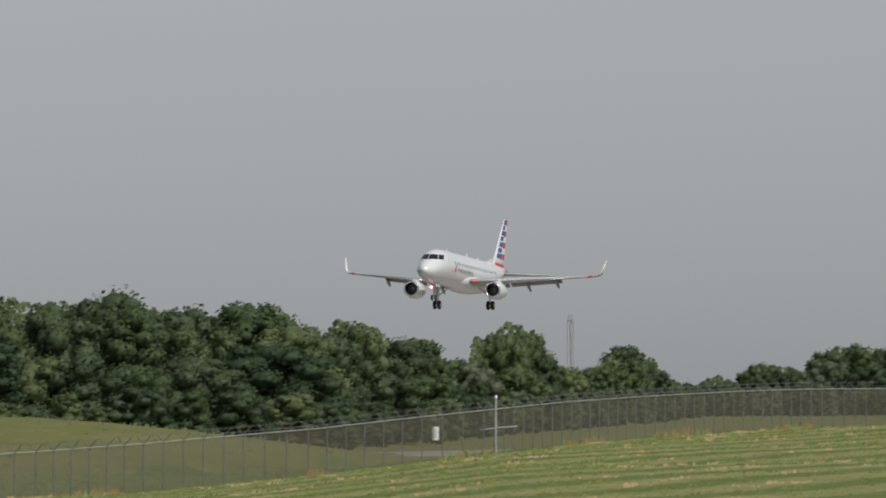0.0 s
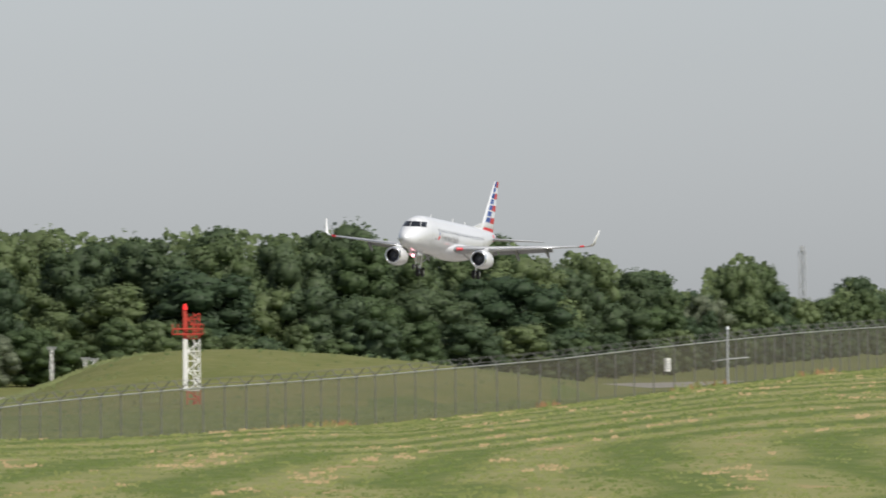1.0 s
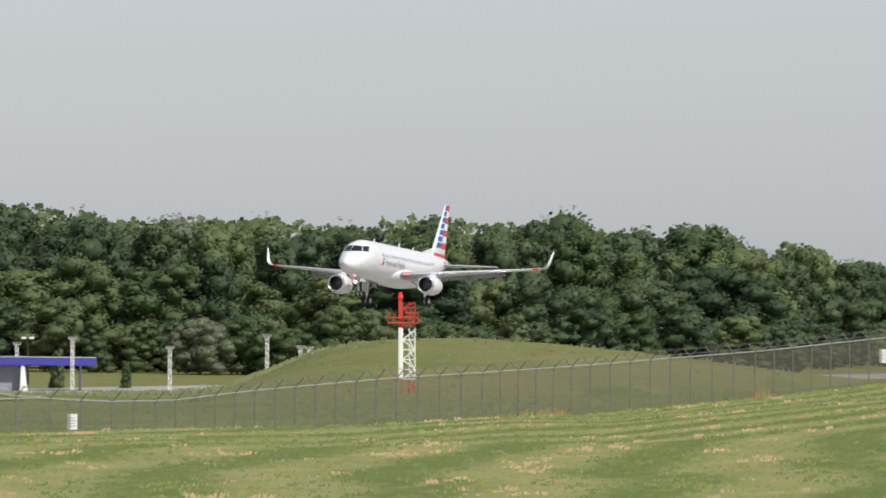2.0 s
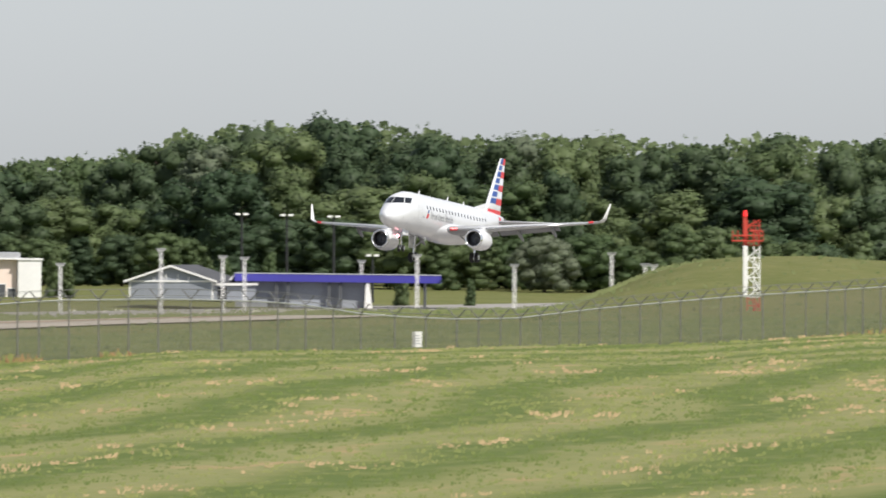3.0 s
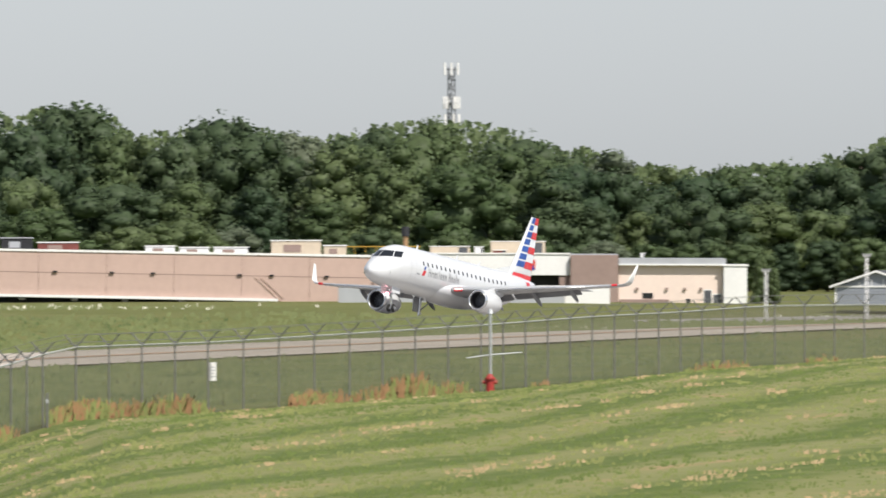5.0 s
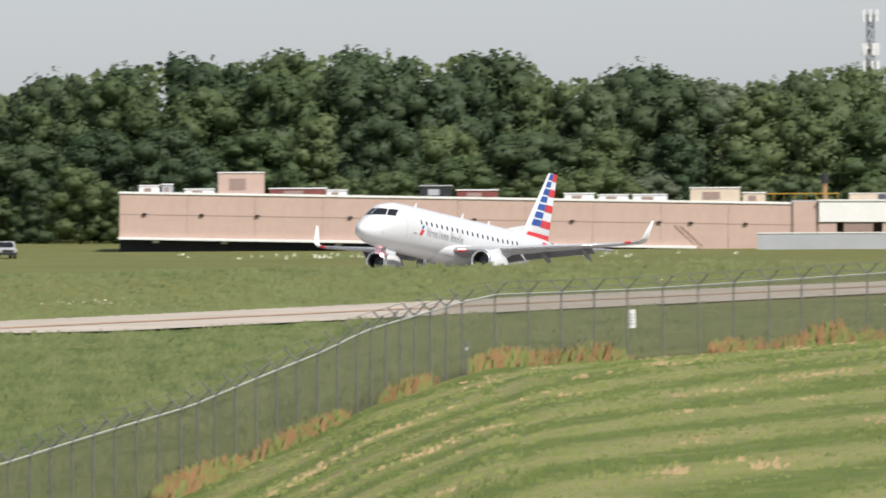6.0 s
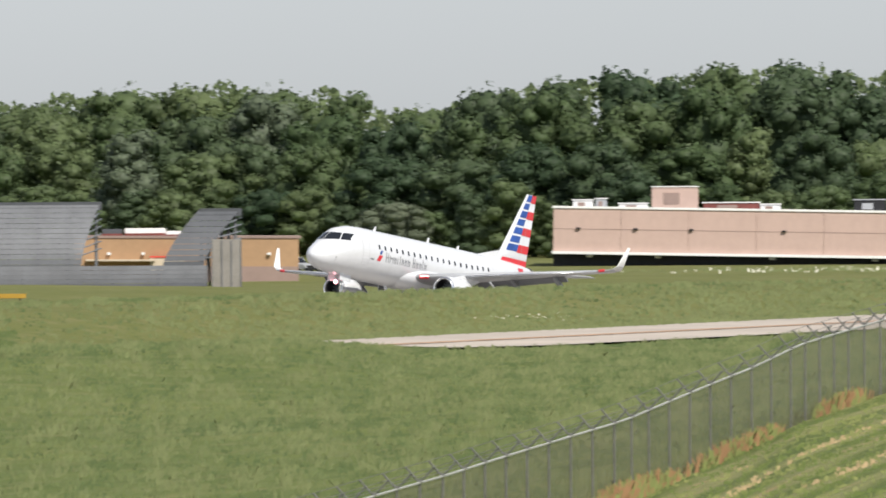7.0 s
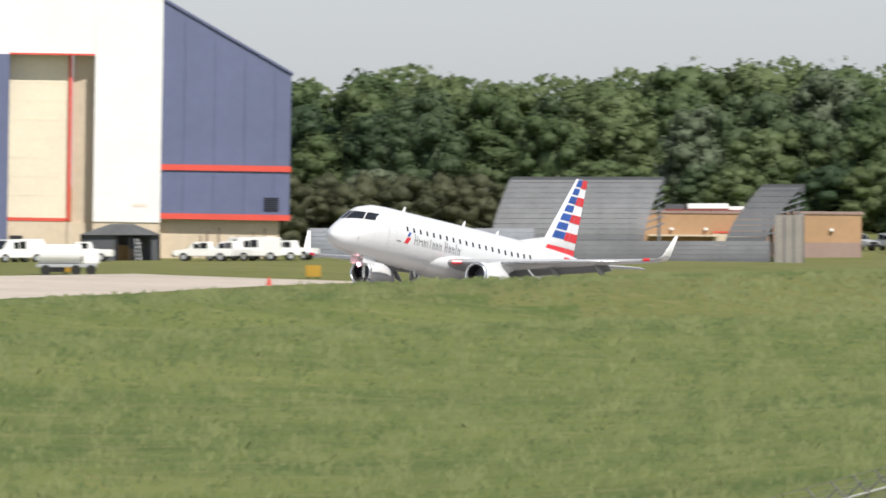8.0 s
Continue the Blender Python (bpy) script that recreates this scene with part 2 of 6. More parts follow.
# bearing and elevation of the mown hill's brow before the fence
BROW = [(-3, -0.19), (-0.38, -0.203), (0.53, -0.269), (1.27, -0.321), (1.77, -0.381), (2.31, -0.44), (2.78, -0.49), (3.2, -0.49), (3.95, -0.53), (4.56, -0.537),
        (5.2, -0.555), (6.2, -0.57), (6.7, -0.612), (7.06, -0.635), (7.44, -0.688), (7.85, -0.745), (8.4, -0.776), (9.06, -0.82), (9.49, -0.87), (9.98, -0.97), (10.47, -1.163), (11.0, -1.42), (18, -2.5)]
MOUND = [(1.2, 0.0), (1.9, 1.2), (2.53, 2.75), (3.0, 3.7), (3.4, 4.2), (3.65, 4.3), (3.86, 4.1), (4.08, 3.25), (4.305, 1.6), (4.5, 0.25), (4.65, 0.0)]
FENCE_H = 2.13
FENCE_D, FENCE_Z = [(f[0], f[1]) for f in FENCE], [(f[0], f[2]) for f in FENCE]
HILL_Z = [(-3, 4.0), (0, 4.2), (9.5, 4.1), (11.0, 2.6), (12.5, 1.0), (14.5, 0.0), (18, -0.6)]


def fence_at(az):
    return lerp_table(FENCE_D, az), lerp_table(FENCE_Z, az) - FENCE_H


ALONG_Z = [(0, -1.1), (650, -1.08), (726, -1.04), (795, -0.86), (843, -0.59), (920, -0.2), (1010, 0.0), (1200, 0.3), (1800, 0.9)]
NEAR_Z = [(0, -0.5), (625, -0.5), (693, -0.06), (823, 0.76), (894, 1.0), (1200, 1.3), (1800, 1.8)]     # along the taxiway's edge
P_TAXI = 372.0
TAXI_P = [(560, 367), (625, 369), (693, 377), (823, 393), (894, 399), (1900, 405)]


def smooth(a, b, v):
    t = min(1.0, max(0.0, (v - a) / (b - a)))
    return t * t * (3 - 2 * t)


def ground_z(x, y):
    d, az = math.hypot(x, y), math.degrees(math.atan2(-x, y))
    h = radians(HEAD)
    s, p = x * math.sin(h) + y * math.cos(h), -x * math.cos(h) + y * math.sin(h)
    k = smooth(395, 445, p)
    flat = lerp_table(NEAR_Z, s) * (1 - k) + lerp_table(ALONG_Z, s) * k
    a = min(17.5, max(-3.0, az))
    fd, fz = fence_at(a)
    near = lerp_table(HILL_Z, a)
    if y < 0:
        return 6.2
    if d < 0.4 * fd:
        return 6.2 + (near - 6.2) * smooth(0, 0.4 * fd, d)
    if d < fd:
        if a > 9.6:
            return near + (fz - near) * smooth(0.4 * fd, fd, d)
        brow = 0.87 * fd
        zb = max(near + (fz - near) * 0.783, EYE + brow * math.tan(radians(lerp_table(BROW, a))))
        if d < brow:
            return near + (zb - near) * (d - 0.4 * fd) / (0.47 * fd)
        return zb + (fz - zb) * (d - brow) / (0.13 * fd)
    far_d = P_TAXI / max(0.2, math.sin(radians(a + HEAD))) - 14
    far_d = max(far_d, fd + 120)
    z = flat
    if d < far_d:
        z = fz + (flat - fz) * smooth(fd, far_d, d)
        # the field swells before it reaches the taxiway
        z += 1.35 * smooth(11.6, 12.6, a) * math.exp(-((d - (far_d - 75)) / 60.0) ** 2)
    else:
        # grass bank between the taxiway and the runway
        bank = (0.55 + 1.6 * smooth(930, 800, s)) * (0.62 + 0.38 * smooth(590, 650, s)) * smooth(lerp_table(TAXI_P, s) + 12, lerp_table(TAXI_P, s) + 30, p) * smooth(P_RUN - 23, P_RUN - 42, p)
        z += bank
        z += 0.95 * smooth(P_RUN + 40, P_RUN + 95, p) * smooth(930, 870, s)
        z += 0.6 * smooth(P_RUN + 22, P_RUN + 45, p) + 0.62 * smooth(1080, 1240, d) * smooth(P_RUN + 30, P_RUN + 80, p)
        # the mound under the glide-slope mast
        z += lerp_table(MOUND, az) * math.exp(-((d - 1075) / 43.0) ** 2)
    return z


FENCE_YX = sorted((f[1] * math.cos(radians(f[0])), -f[1] * math.sin(radians(f[0]))) for f in FENCE)


def swath(x, y):
    """Metres from the fence line, across the mown lanes that run beside it."""
    return x - lerp_table(FENCE_YX, y)


def build_ground():
    # one sheet: the mown hill, the field and the far grass are zones of it
    bm = bmesh.new()
    azs = list(np.arange(-6.0, 21.01, 0.1))
    fr = list(np.linspace(0.03, 1.0, 60))
    far = [*np.arange(18, 920, 11), *np.arange(930, 1500, 30), 1700, 2100, 2600, 3400, 4700]
    rows = []
    swath_layer = bm.verts.layers.float.new("swath")
    for az in azs:
        fd, _ = fence_at(min(17.5, max(-3, az)))
        row = []
        for k in fr:
            row.append(k * fd)
        for k in far:
            row.append(fd + k)
        vs = []
        for d in row:
            v = at(az, d)
            w = 0.04 if d < fd else 0.05
            vert = bm.verts.new((v.x, v.y, v.z + w * noise.noise(Vector((v.x * 0.12, v.y * 0.12, 0)))))
            vert[swath_layer] = swath(v.x, v.y)
            vs.append(vert)
        rows.append(vs)
    nf = len(fr)
    h = radians(HEAD)
    for a, b in zip(rows, rows[1:]):
        for j in range(len(a) - 1):
            f = bm.faces.new((a[j], a[j + 1], b[j + 1], b[j]))
            c = f.calc_center_median()
            p = -c.x * math.cos(h) + c.y * math.sin(h)
            s = c.x * math.sin(h) + c.y * math.cos(h)
            edge = P_TAXI - 6 if s > 618 else P_TAXI + 40 + 40 * noise.noise(Vector((s * 0.03, p * 0.03, 0)))
            f.material_index = 0 if j < nf - 1 else (1 if p < edge else 2)
            f.smooth = True
    # the rest of the hill, round and behind the camera
    back = [bm.verts.new((math.sin(t) * 4000, math.cos(t) * 4000, 0.0)) for t in np.linspace(radians(5.9), radians(360 - 20.9), 40)]
    inner = [bm.verts.new((math.sin(t) * 16, math.cos(t) * 16, 5.6)) for t in np.linspace(radians(5.9), radians(360 - 20.9), 40)]
    for i in range(39):
        bm.faces.new((inner[i], inner[i + 1], back[i + 1], back[i]))
    bm.faces.new(inner)
    bm.faces.new([bm.verts.new((math.sin(t) * 34, math.cos(t) * 34, 5.2)) for t in np.linspace(0, 2 * math.pi, 32, endpoint=False)])
    bmesh.ops.recalc_face_normals(bm, faces=bm.faces)
    ob = part("ground", bm, [MOWN, FIELD, ROUGH])
    tagged(ob, "mown grass hill and green airfield with dry straw streaks", "grass", kind="structure")


def strip(name, centre, half, s0, s1, mat, label, lift=0.05, step=12, category="pavement"):
    bm = bmesh.new()
    rows = []
    n = max(2, int((s1 - s0) / step))
    for i in range(n + 1):
        s = s0 + (s1 - s0) * i / n
        c = lerp_table(centre, s)
        rows.append([bm.verts.new(along(s, c + p) + Vector((0, 0, lift))) for p in np.linspace(-half, half, 5)])
    for a, b in zip(rows, rows[1:]):
        for j in range(4):
            bm.faces.new((a[j], a[j + 1], b[j + 1], b[j]))
    bmesh.ops.recalc_face_normals(bm, faces=bm.faces)
    return tagged(part(name, bm, mat), label, category, kind="structure")


build_ground()
ORANGE_LINE = material("faded_orange", (0.43, 0.27, 0.17), 0.7, vary=0.3, scale=0.5)
strip("runway", [(0, P_RUN)], 22, 300, 1400, ASPHALT, "long grey asphalt runway beyond the grass bank", 0.12)
strip("taxiway", TAXI_P, 10.5, 604, 890, CONCRETE, "pale concrete taxiway between fields of grass", 0.11)
strip("taxiway_line", TAXI_P, 0.8, 612, 890, ORANGE_LINE, "faded orange centre line on the taxiway", 0.14)
strip("apron", [(0, P_RUN + 50)], 22, 480, 795, CONCRETE, "pale concrete apron beyond the runway", 0.16)


def build_fence():
    """Chain-link security fence with a top rail, posts with barbed arms, and three strands."""
    fence = thing("fence", Matrix.Identity(4), "grey galvanised chain-link fence topped with barbed wire", "fence")
    az, pts = -2.6, []
    while az < 17.0:
        d, z = fence_at(az)
        v = at(az, d, z - 0.03)
        pts.append(v)
        d2, z2 = fence_at(az + 0.02)
        w = at(az + 0.02, d2, z2)
        az += 0.02 * 3.05 / max(0.05, (w.xy - v.xy).length)
    pm = bmesh.new()
    rod(pm, (0, 0, -0.3), (0, 0, FENCE_H + 0.03), 0.029, n=8)
    rod(pm, (0, 0, FENCE_H + 0.02), (0, 0, FENCE_H + 0.08), 0.045, 0.03, n=8)
    post_me = mesh_of(pm, "post", POST)
    am = bmesh.new()
    rod(am, (0, 0, FENCE_H), (-0.02, 0.33, FENCE_H + 0.36), 0.022, n=6)
    rod(am, (0, 0, FENCE_H), (-0.02, -0.33, FENCE_H + 0.36), 0.022, n=6)
    arm_me = mesh_of(am, "barb_arm", POST)
    up = Vector((0, 0, 1))
    for i, v in enumerate(pts):
        t = (pts[min(i + 1, len(pts) - 1)] - pts[max(i - 1, 0)])
        ang = math.degrees(math.atan2(t.y, t.x))
        p = part("post", post_me, None, fence)
        p.matrix_world = pose(v.x, v.y, v.z, 0, 0, ang)
        a = part("barb_arm", arm_me, None, p)
    for j, (dy, dz, r, nm) in enumerate(((0, FENCE_H, 0.028, "top_rail"), (0.12, FENCE_H + 0.14, 0.007, "barbed_wire"), (0.33, FENCE_H + 0.36, 0.007, "barbed_wire"),
                                         (-0.12, FENCE_H + 0.14, 0.007, "barbed_wire"), (-0.33, FENCE_H + 0.36, 0.007, "barbed_wire"))):
        bm = bmesh.new()
        for a, b in zip(pts, pts[1:]):
            t = (b - a).normalized()
            n = t.cross(up) * -dy
            rod(bm, a + n + up * dz, b + n + up * dz, r, n=5)
        part(nm, bm, RAIL if j == 0 else POST, fence)
    bm = bmesh.new()
    lo = [bm.verts.new(v + up * 0.04) for v in pts]
    hi = [bm.verts.new(v + up * (FENCE_H - 0.02)) for v in pts]
    for i in range(len(pts) - 1):
        bm.faces.new((lo[i], lo[i + 1], hi[i + 1], hi[i]))
    part("chain_link", bm, WIRE, fence)


build_fence()


# ---- trees ----
# blue is raised in these greens: the haze of distance painted into the leaves
LEAF = [leaf_material("leaf_green", (0.107, 0.160, 0.071), (0.192, 0.244, 0.112)),
        leaf_material("leaf_deep", (0.076, 0.121, 0.064), (0.131, 0.179, 0.092)),
        leaf_material("leaf_silver", (0.186, 0.233, 0.149), (0.225, 0.259, 0.172)),
        leaf_material("leaf_brown", (0.131, 0.138, 0.077), (0.107, 0.121, 0.068))]


def tree_meshes(seed, kind):
    """A trunk with limbs and a crown of leaf clumps, one metre high in all: scaled where it stands."""
    rng = np.random.default_rng(seed)
    H = 18.0
    tm = bmesh.new()
    rod(tm, (0, 0, -0.8), (0, 0, H * 0.35), 0.34, 0.24, 8)
    rod(tm, (0, 0, H * 0.35), (0.2, 0.1, H * 0.75), 0.24, 0.08, 8)
    lobes = []
    n = 32 if kind != "shrub" else 16
    for i in range(n):
        f = i / (n - 1)
        if kind == "round":
            zc = H * (0.10 + 0.80 * f)
            rr = 4.6 * math.sqrt(max(0.05, 1 - ((f - 0.42) / 0.66) ** 2))
        elif kind == "tall":
            zc = H * (0.08 + 0.84 * f)
            rr = 3.5 * (1.0 - 0.62 * f)
        elif kind == "wide":
            zc = H * (0.10 + 0.77 * f)
            rr = 5.6 * math.sqrt(max(0.05, 1 - ((f - 0.45) / 0.62) ** 2))
        else:
            zc = H * (0.12 + 0.70 * f)
            rr = 6.0 * math.sqrt(max(0.05, 1 - ((f - 0.25) / 0.85) ** 2))
        th = i * 2.4 + rng.uniform(-0.5, 0.5)
        off = rr * rng.uniform(0.5, 1.0)
        r = rng.uniform(1.15, 2.05) * (1.0 if f < 0.85 else 0.8)
        c = np.array((off * math.cos(th), off * math.sin(th), zc))
        lobes.append((c, r))
        if i % 3 == 0:
            rod(tm, (0, 0, max(H * 0.12, zc - 3.0)), tuple(c), 0.13, 0.04, 5)
    for f, r in ((0.2, 3.0), (0.38, 3.7), (0.56, 3.7), (0.72, 3.0), (0.84, 2.2)):      # the dense middle
        lobes.append((np.array((rng.uniform(-0.4, 0.4), rng.uniform(-0.4, 0.4), H * f)), r * (0.72 if kind == "tall" else 1.0)))
    top = max(c[2] + r for c, r in lobes)
    V, F, N = [], [], []
    UP_LONG = np.array((1, 1, 1.25))

    def quad(c, nrm, size, out):
        a = np.cross(nrm, rng.normal(size=3))
        a /= np.linalg.norm(a) + 1e-9
        b = np.cross(nrm, a)
        a, b = a * size * rng.uniform(0.7, 1.2), b * size * rng.uniform(0.5, 0.9)
        k = len(V)
        bend = nrm * size * 0.25
        V.extend((c - a - bend, c - b * 0.9, c + a - bend, c + b))
        F.append((k, k + 1, k + 2, k + 3))
        o = out + nrm * 0.3
        o = o / np.linalg.norm(o)
        N.extend((tuple(o),) * 4)

    blob = bmesh.new()
    bmesh.ops.create_icosphere(blob, subdivisions=2, radius=1.0)
    ball = [np.array(v.co) for v in blob.verts]
    tris = [tuple(v.index for v in f.verts) for f in blob.faces]
    blob.free()
    for c, r in lobes:                      # the dense inside of each clump, under its leaves
        k = len(V)
        for d in ball:
            V.append(c + d * r * (0.70 + 0.3 * noise.noise(Vector(c + d * 1.9))) * UP_LONG)
            N.append(tuple(d))
        F.extend(tuple(k + q for q in f) for f in tris)
    for c, r in lobes:
        m = int(62 * r * r) if r < 2.1 else int(9 * r * r)
        for _ in range(m):
            d = rng.normal(size=3)
            d /= np.linalg.norm(d)
            if d[2] < -0.5 and rng.random() < 0.6:
                continue
            rad = r * rng.uniform(0.68, 1.08)
            nrm = d + rng.normal(size=3) * 0.55
            nrm /= np.linalg.norm(nrm)
            quad(c + d * rad * UP_LONG, nrm, rng.uniform(0.16, 0.34), d)
    for c, r in lobes:                      # stray twigs that break the outline
        for _ in range(4):
            d = rng.normal(size=3)
            d[2] = abs(d[2])
            d /= np.linalg.norm(d)
            for k in range(3):
                quad(c + d * r * (1.0 + 0.07 * k) * UP_LONG, d, 0.24, d)
    V = np.array(V) / top
    me = bpy.data.meshes.new("crown")
    me.from_pydata([tuple(v) for v in V], [], F)
    me.update()
    me.normals_split_custom_set_from_vertices(N)
    bmesh.ops.scale(tm, vec=(1 / top,) * 3, verts=tm.verts)
    return mesh_of(tm, "trunk", BARK), me, top


KINDS = ["round", "tall", "wide", "round", "wide", "tall", "round", "shrub"]
TREES = [tree_meshes(20 + i, k) for i, k in enumerate(KINDS)]
CROWNS = {}
for ti, (tk, cr, top) in enumerate(TREES):
    for li, lm in enumerate(LEAF):
        c = cr.copy()
        c.materials.append(lm)
        CROWNS[ti, li] = c
TREE_LABEL = ["green broadleaf tree in a dense woodland edge", "dark green broadleaf tree in a dense woodland edge",
              "silvery green broadleaf tree at the wood's edge", "brownish green bushy tree beside the car park"]
tree_rng = random.Random(7)


def tree(az, d, height, width=1.0, ti=None, li=None, z=None, group="woodland trees"):
    ti = tree_rng.choice(range(7)) if ti is None else ti
    li = tree_rng.choices((0, 1, 2), (5, 4, 0.7))[0] if li is None else li
    v = at(az, d, z)
    m = pose(v.x, v.y, v.z - 0.1, 0, 0, tree_rng.uniform(0, 360)) @ Matrix.Diagonal((height * width, height * width, height, 1))
    t = thing("tree", m, TREE_LABEL[li], "tree", group)
    part("trunk", TREES[ti][0], None, t)
    part("crown", CROWNS[ti, li], None, t)
    return t


SKYLINE = [(-3, 0.15), (-0.38, 0.147), (-0.15, 0.156), (-0.06, 0.05), (0.04, 0.05), (0.18, 0.088), (0.28, 0.0), (0.36, 0.026), (0.43, 0.0), (0.56, 0.002),
           (0.65, 0.089), (0.78, 0.152), (0.90, 0.07), (0.98, 0.053), (1.11, 0.103), (1.15, 0.215), (1.27, 0.245), (1.42, 0.191), (1.44, 0.092), (1.56, 0.093),
           (1.59, 0.154), (1.67, 0.192), (1.77, 0.229), (1.91, 0.255), (2.01, 0.287), (2.09, 0.218), (2.19, 0.255), (2.26, 0.318), (2.38, 0.343), (2.63, 0.294),
           (2.73, 0.344), (2.85, 0.332), (3.0, 0.424), (3.17, 0.37), (3.31, 0.346), (3.45, 0.4), (3.6, 0.385), (3.91, 0.35), (4.33, 0.385), (4.97, 0.39),
           (5.38, 0.455), (5.83, 0.43), (6.11, 0.39), (6.32, 0.34), (6.64, 0.27), (6.96, 0.25), (7.14, 0.27), (7.43, 0.34), (7.73, 0.39)]
SKYLINE2 = [(7.88, 0.475), (8.35, 0.46), (8.62, 0.39), (8.87, 0.45), (9.09, 0.475), (9.43, 0.41), (9.61, 0.51), (10.1, 0.54), (10.65, 0.54), (11.41, 0.48), (11.66, 0.455),
            (11.91, 0.37), (12.13, 0.37), (12.36, 0.48), (12.55, 0.445), (12.79, 0.515), (13.0, 0.41), (13.17, 0.455), (13.42, 0.45), (13.59, 0.41), (13.86, 0.42), (14.04, 0.38),
            (14.26, 0.415), (14.53, 0.495), (14.7, 0.355), (14.93, 0.39), (15.5, 0.42), (17, 0.4), (21, 0.4)]
SKY_EL = SKYLINE + SKYLINE2
WOOD_D = [(-3, 2300), (0.4, 2200), (0.6, 1900), (1.05, 1650), (1.5, 1500), (2.0, 1420), (3.0, 1360), (4.5, 1310), (7.0, 1330), (11.5, 1330), (12.3, 1370), (15, 1420), (21, 1420)]


def build_wood():
    rows = ((0.0, 0.40, 0.12), (20.0, 0.70, 0.12), (42.0, 0.93, 0.07), (70.0, 1.02, 0.03))
    for k, (dd, frac, jit) in enumerate(rows):
        az = -1.6 + 0.13 * k
        while az < 15.7:
            d = lerp_table(WOOD_D, az) + dd + tree_rng.uniform(-6, 6)
            g = at(az, d).z
            base = math.degrees(math.atan2(g - EYE, d))
            sky_el = lerp_table(SKY_EL, az)
            el = base + (sky_el - base) * (frac + tree_rng.uniform(-jit, jit * 0.7))
            hgt = EYE + d * math.tan(radians(el)) - g
            hgt = max(5.0, hgt)
            w = tree_rng.uniform(1.1, 1.55) * (1.0 if hgt > 12 else 1.4) * (0.72 if az < 1.6 else 1.0)
            tree(az, d, hgt, w)
            az += math.degrees(hgt * w * 0.37 / d) * tree_rng.uniform(0.85, 1.15)


def deep_wood():
    """The wood behind the front trees: one mass of leaf clumps up to just under the skyline."""
    rng = np.random.default_rng(5)
    V, F = [], []
    for _ in range(80000):
        az = rng.uniform(-2.4, 15.9)
        d = lerp_table(WOOD_D, az) + rng.uniform(72, 110)
        g = at(az, d).z
        top = EYE + d * math.tan(radians(lerp_table(SKY_EL, az))) - 0.3 + 0.9 * noise.noise(Vector((az * 9.0, 0.5, 0))) + 0.8 * noise.noise(Vector((az * 31.0, 2.5, 0)))
        z = g + (top - g) * (rng.random() ** 0.75)
        c = np.array(at(az, d, z))
        k = len(V)
        s = rng.uniform(0.28, 0.6)
        a = rng.normal(size=3)
        a *= s / np.linalg.norm(a)
        b = np.cross(a, rng.normal(size=3))
        b *= s * 0.8 / np.linalg.norm(b)
        V.extend((c - a, c - b, c + a, c + b))
        F.append((k, k + 1, k + 2, k + 3))
    me = bpy.data.meshes.new("woodland")
    me.from_pydata([tuple(v) for v in V], [], F)
    me.materials.append(LEAF[0])
    me.update()
    tagged(new("woodland", me), "dense green summer woodland behind the airfield", "woodland", kind="stuff")


build_wood()
deep_wood()


# ---- buildings and masts ----
PINK = material("pink_tan_wall", (0.52, 0.375, 0.32), 0.85, vary=0.05, scale=0.15, fine=0.04, bump=0.2)
PALEPINK = material("pale_pink_render", (0.78, 0.64, 0.56), 0.8, vary=0.04, scale=0.2, fine=0.03)
BROWN = material("brown_wall", (0.30, 0.215, 0.185), 0.85, vary=0.06, scale=0.2, fine=0.05, bump=0.2)
CREAM = material("cream_wall", (0.60, 0.50, 0.38), 0.8, vary=0.05, scale=0.2, fine=0.05, bump=0.15)
DOORCREAM = material("pale_cream_panel", (0.76, 0.68, 0.53), 0.7, vary=0.04, scale=0.3, fine=0.04)
OCHRE = material("ochre_wall", (0.40, 0.25, 0.14), 0.85, vary=0.07, scale=0.2, fine=0.05, bump=0.2)
OFFWHITE = material("offwhite_wall", (0.80, 0.79, 0.77), 0.6, vary=0.04, scale=0.3, fine=0.03)
SLATE = material("slate_panel", (0.085, 0.09, 0.10), 0.6, 0.1, vary=0.12, scale=0.4, fine=0.08)
STEELGREY = material("weathered_steel", (0.145, 0.15, 0.16), 0.6, 0.2, vary=0.14, scale=0.5, fine=0.1)
DARKSTEEL = material("dark_weathered_steel", (0.10, 0.104, 0.112), 0.6, 0.2, vary=0.15, scale=0.5, fine=0.1)
BLUEGREY = material("blue_grey_slats", (0.185, 0.20, 0.225), 0.6, 0.2, vary=0.14, scale=0.5, fine=0.1)
GREYSHEET = material("grey_sheet", (0.27, 0.25, 0.225), 0.8, vary=0.12, scale=0.6, fine=0.1)
SIDING = material("grey_siding", (0.30, 0.32, 0.36), 0.7, vary=0.06, scale=0.4, fine=0.05)
NAVY = material("navy_panel", (0.118, 0.136, 0.235), 0.6, vary=0.07, scale=0.15, fine=0.04)
ROYAL = material("royal_blue_fascia", (0.055, 0.05, 0.33), 0.5, vary=0.07, scale=0.3)
CORAL = material("coral_stripe", (0.66, 0.085, 0.06), 0.5, vary=0.05, scale=0.3)
SHINGLE = material("dark_shingle", (0.075, 0.077, 0.085), 0.9, vary=0.15, scale=0.6, fine=0.15)
RUST = material("rust_red_metal", (0.20, 0.06, 0.05), 0.7, 0.2, vary=0.2, scale=0.8, fine=0.1)
ORANGE = material("aviation_orange", (0.50, 0.06, 0.04), 0.5, vary=0.1, scale=0.7, fine=0.05)
YELLOW = material("yellow_panel", (0.42, 0.25, 0.03), 0.5, vary=0.1, scale=0.8)
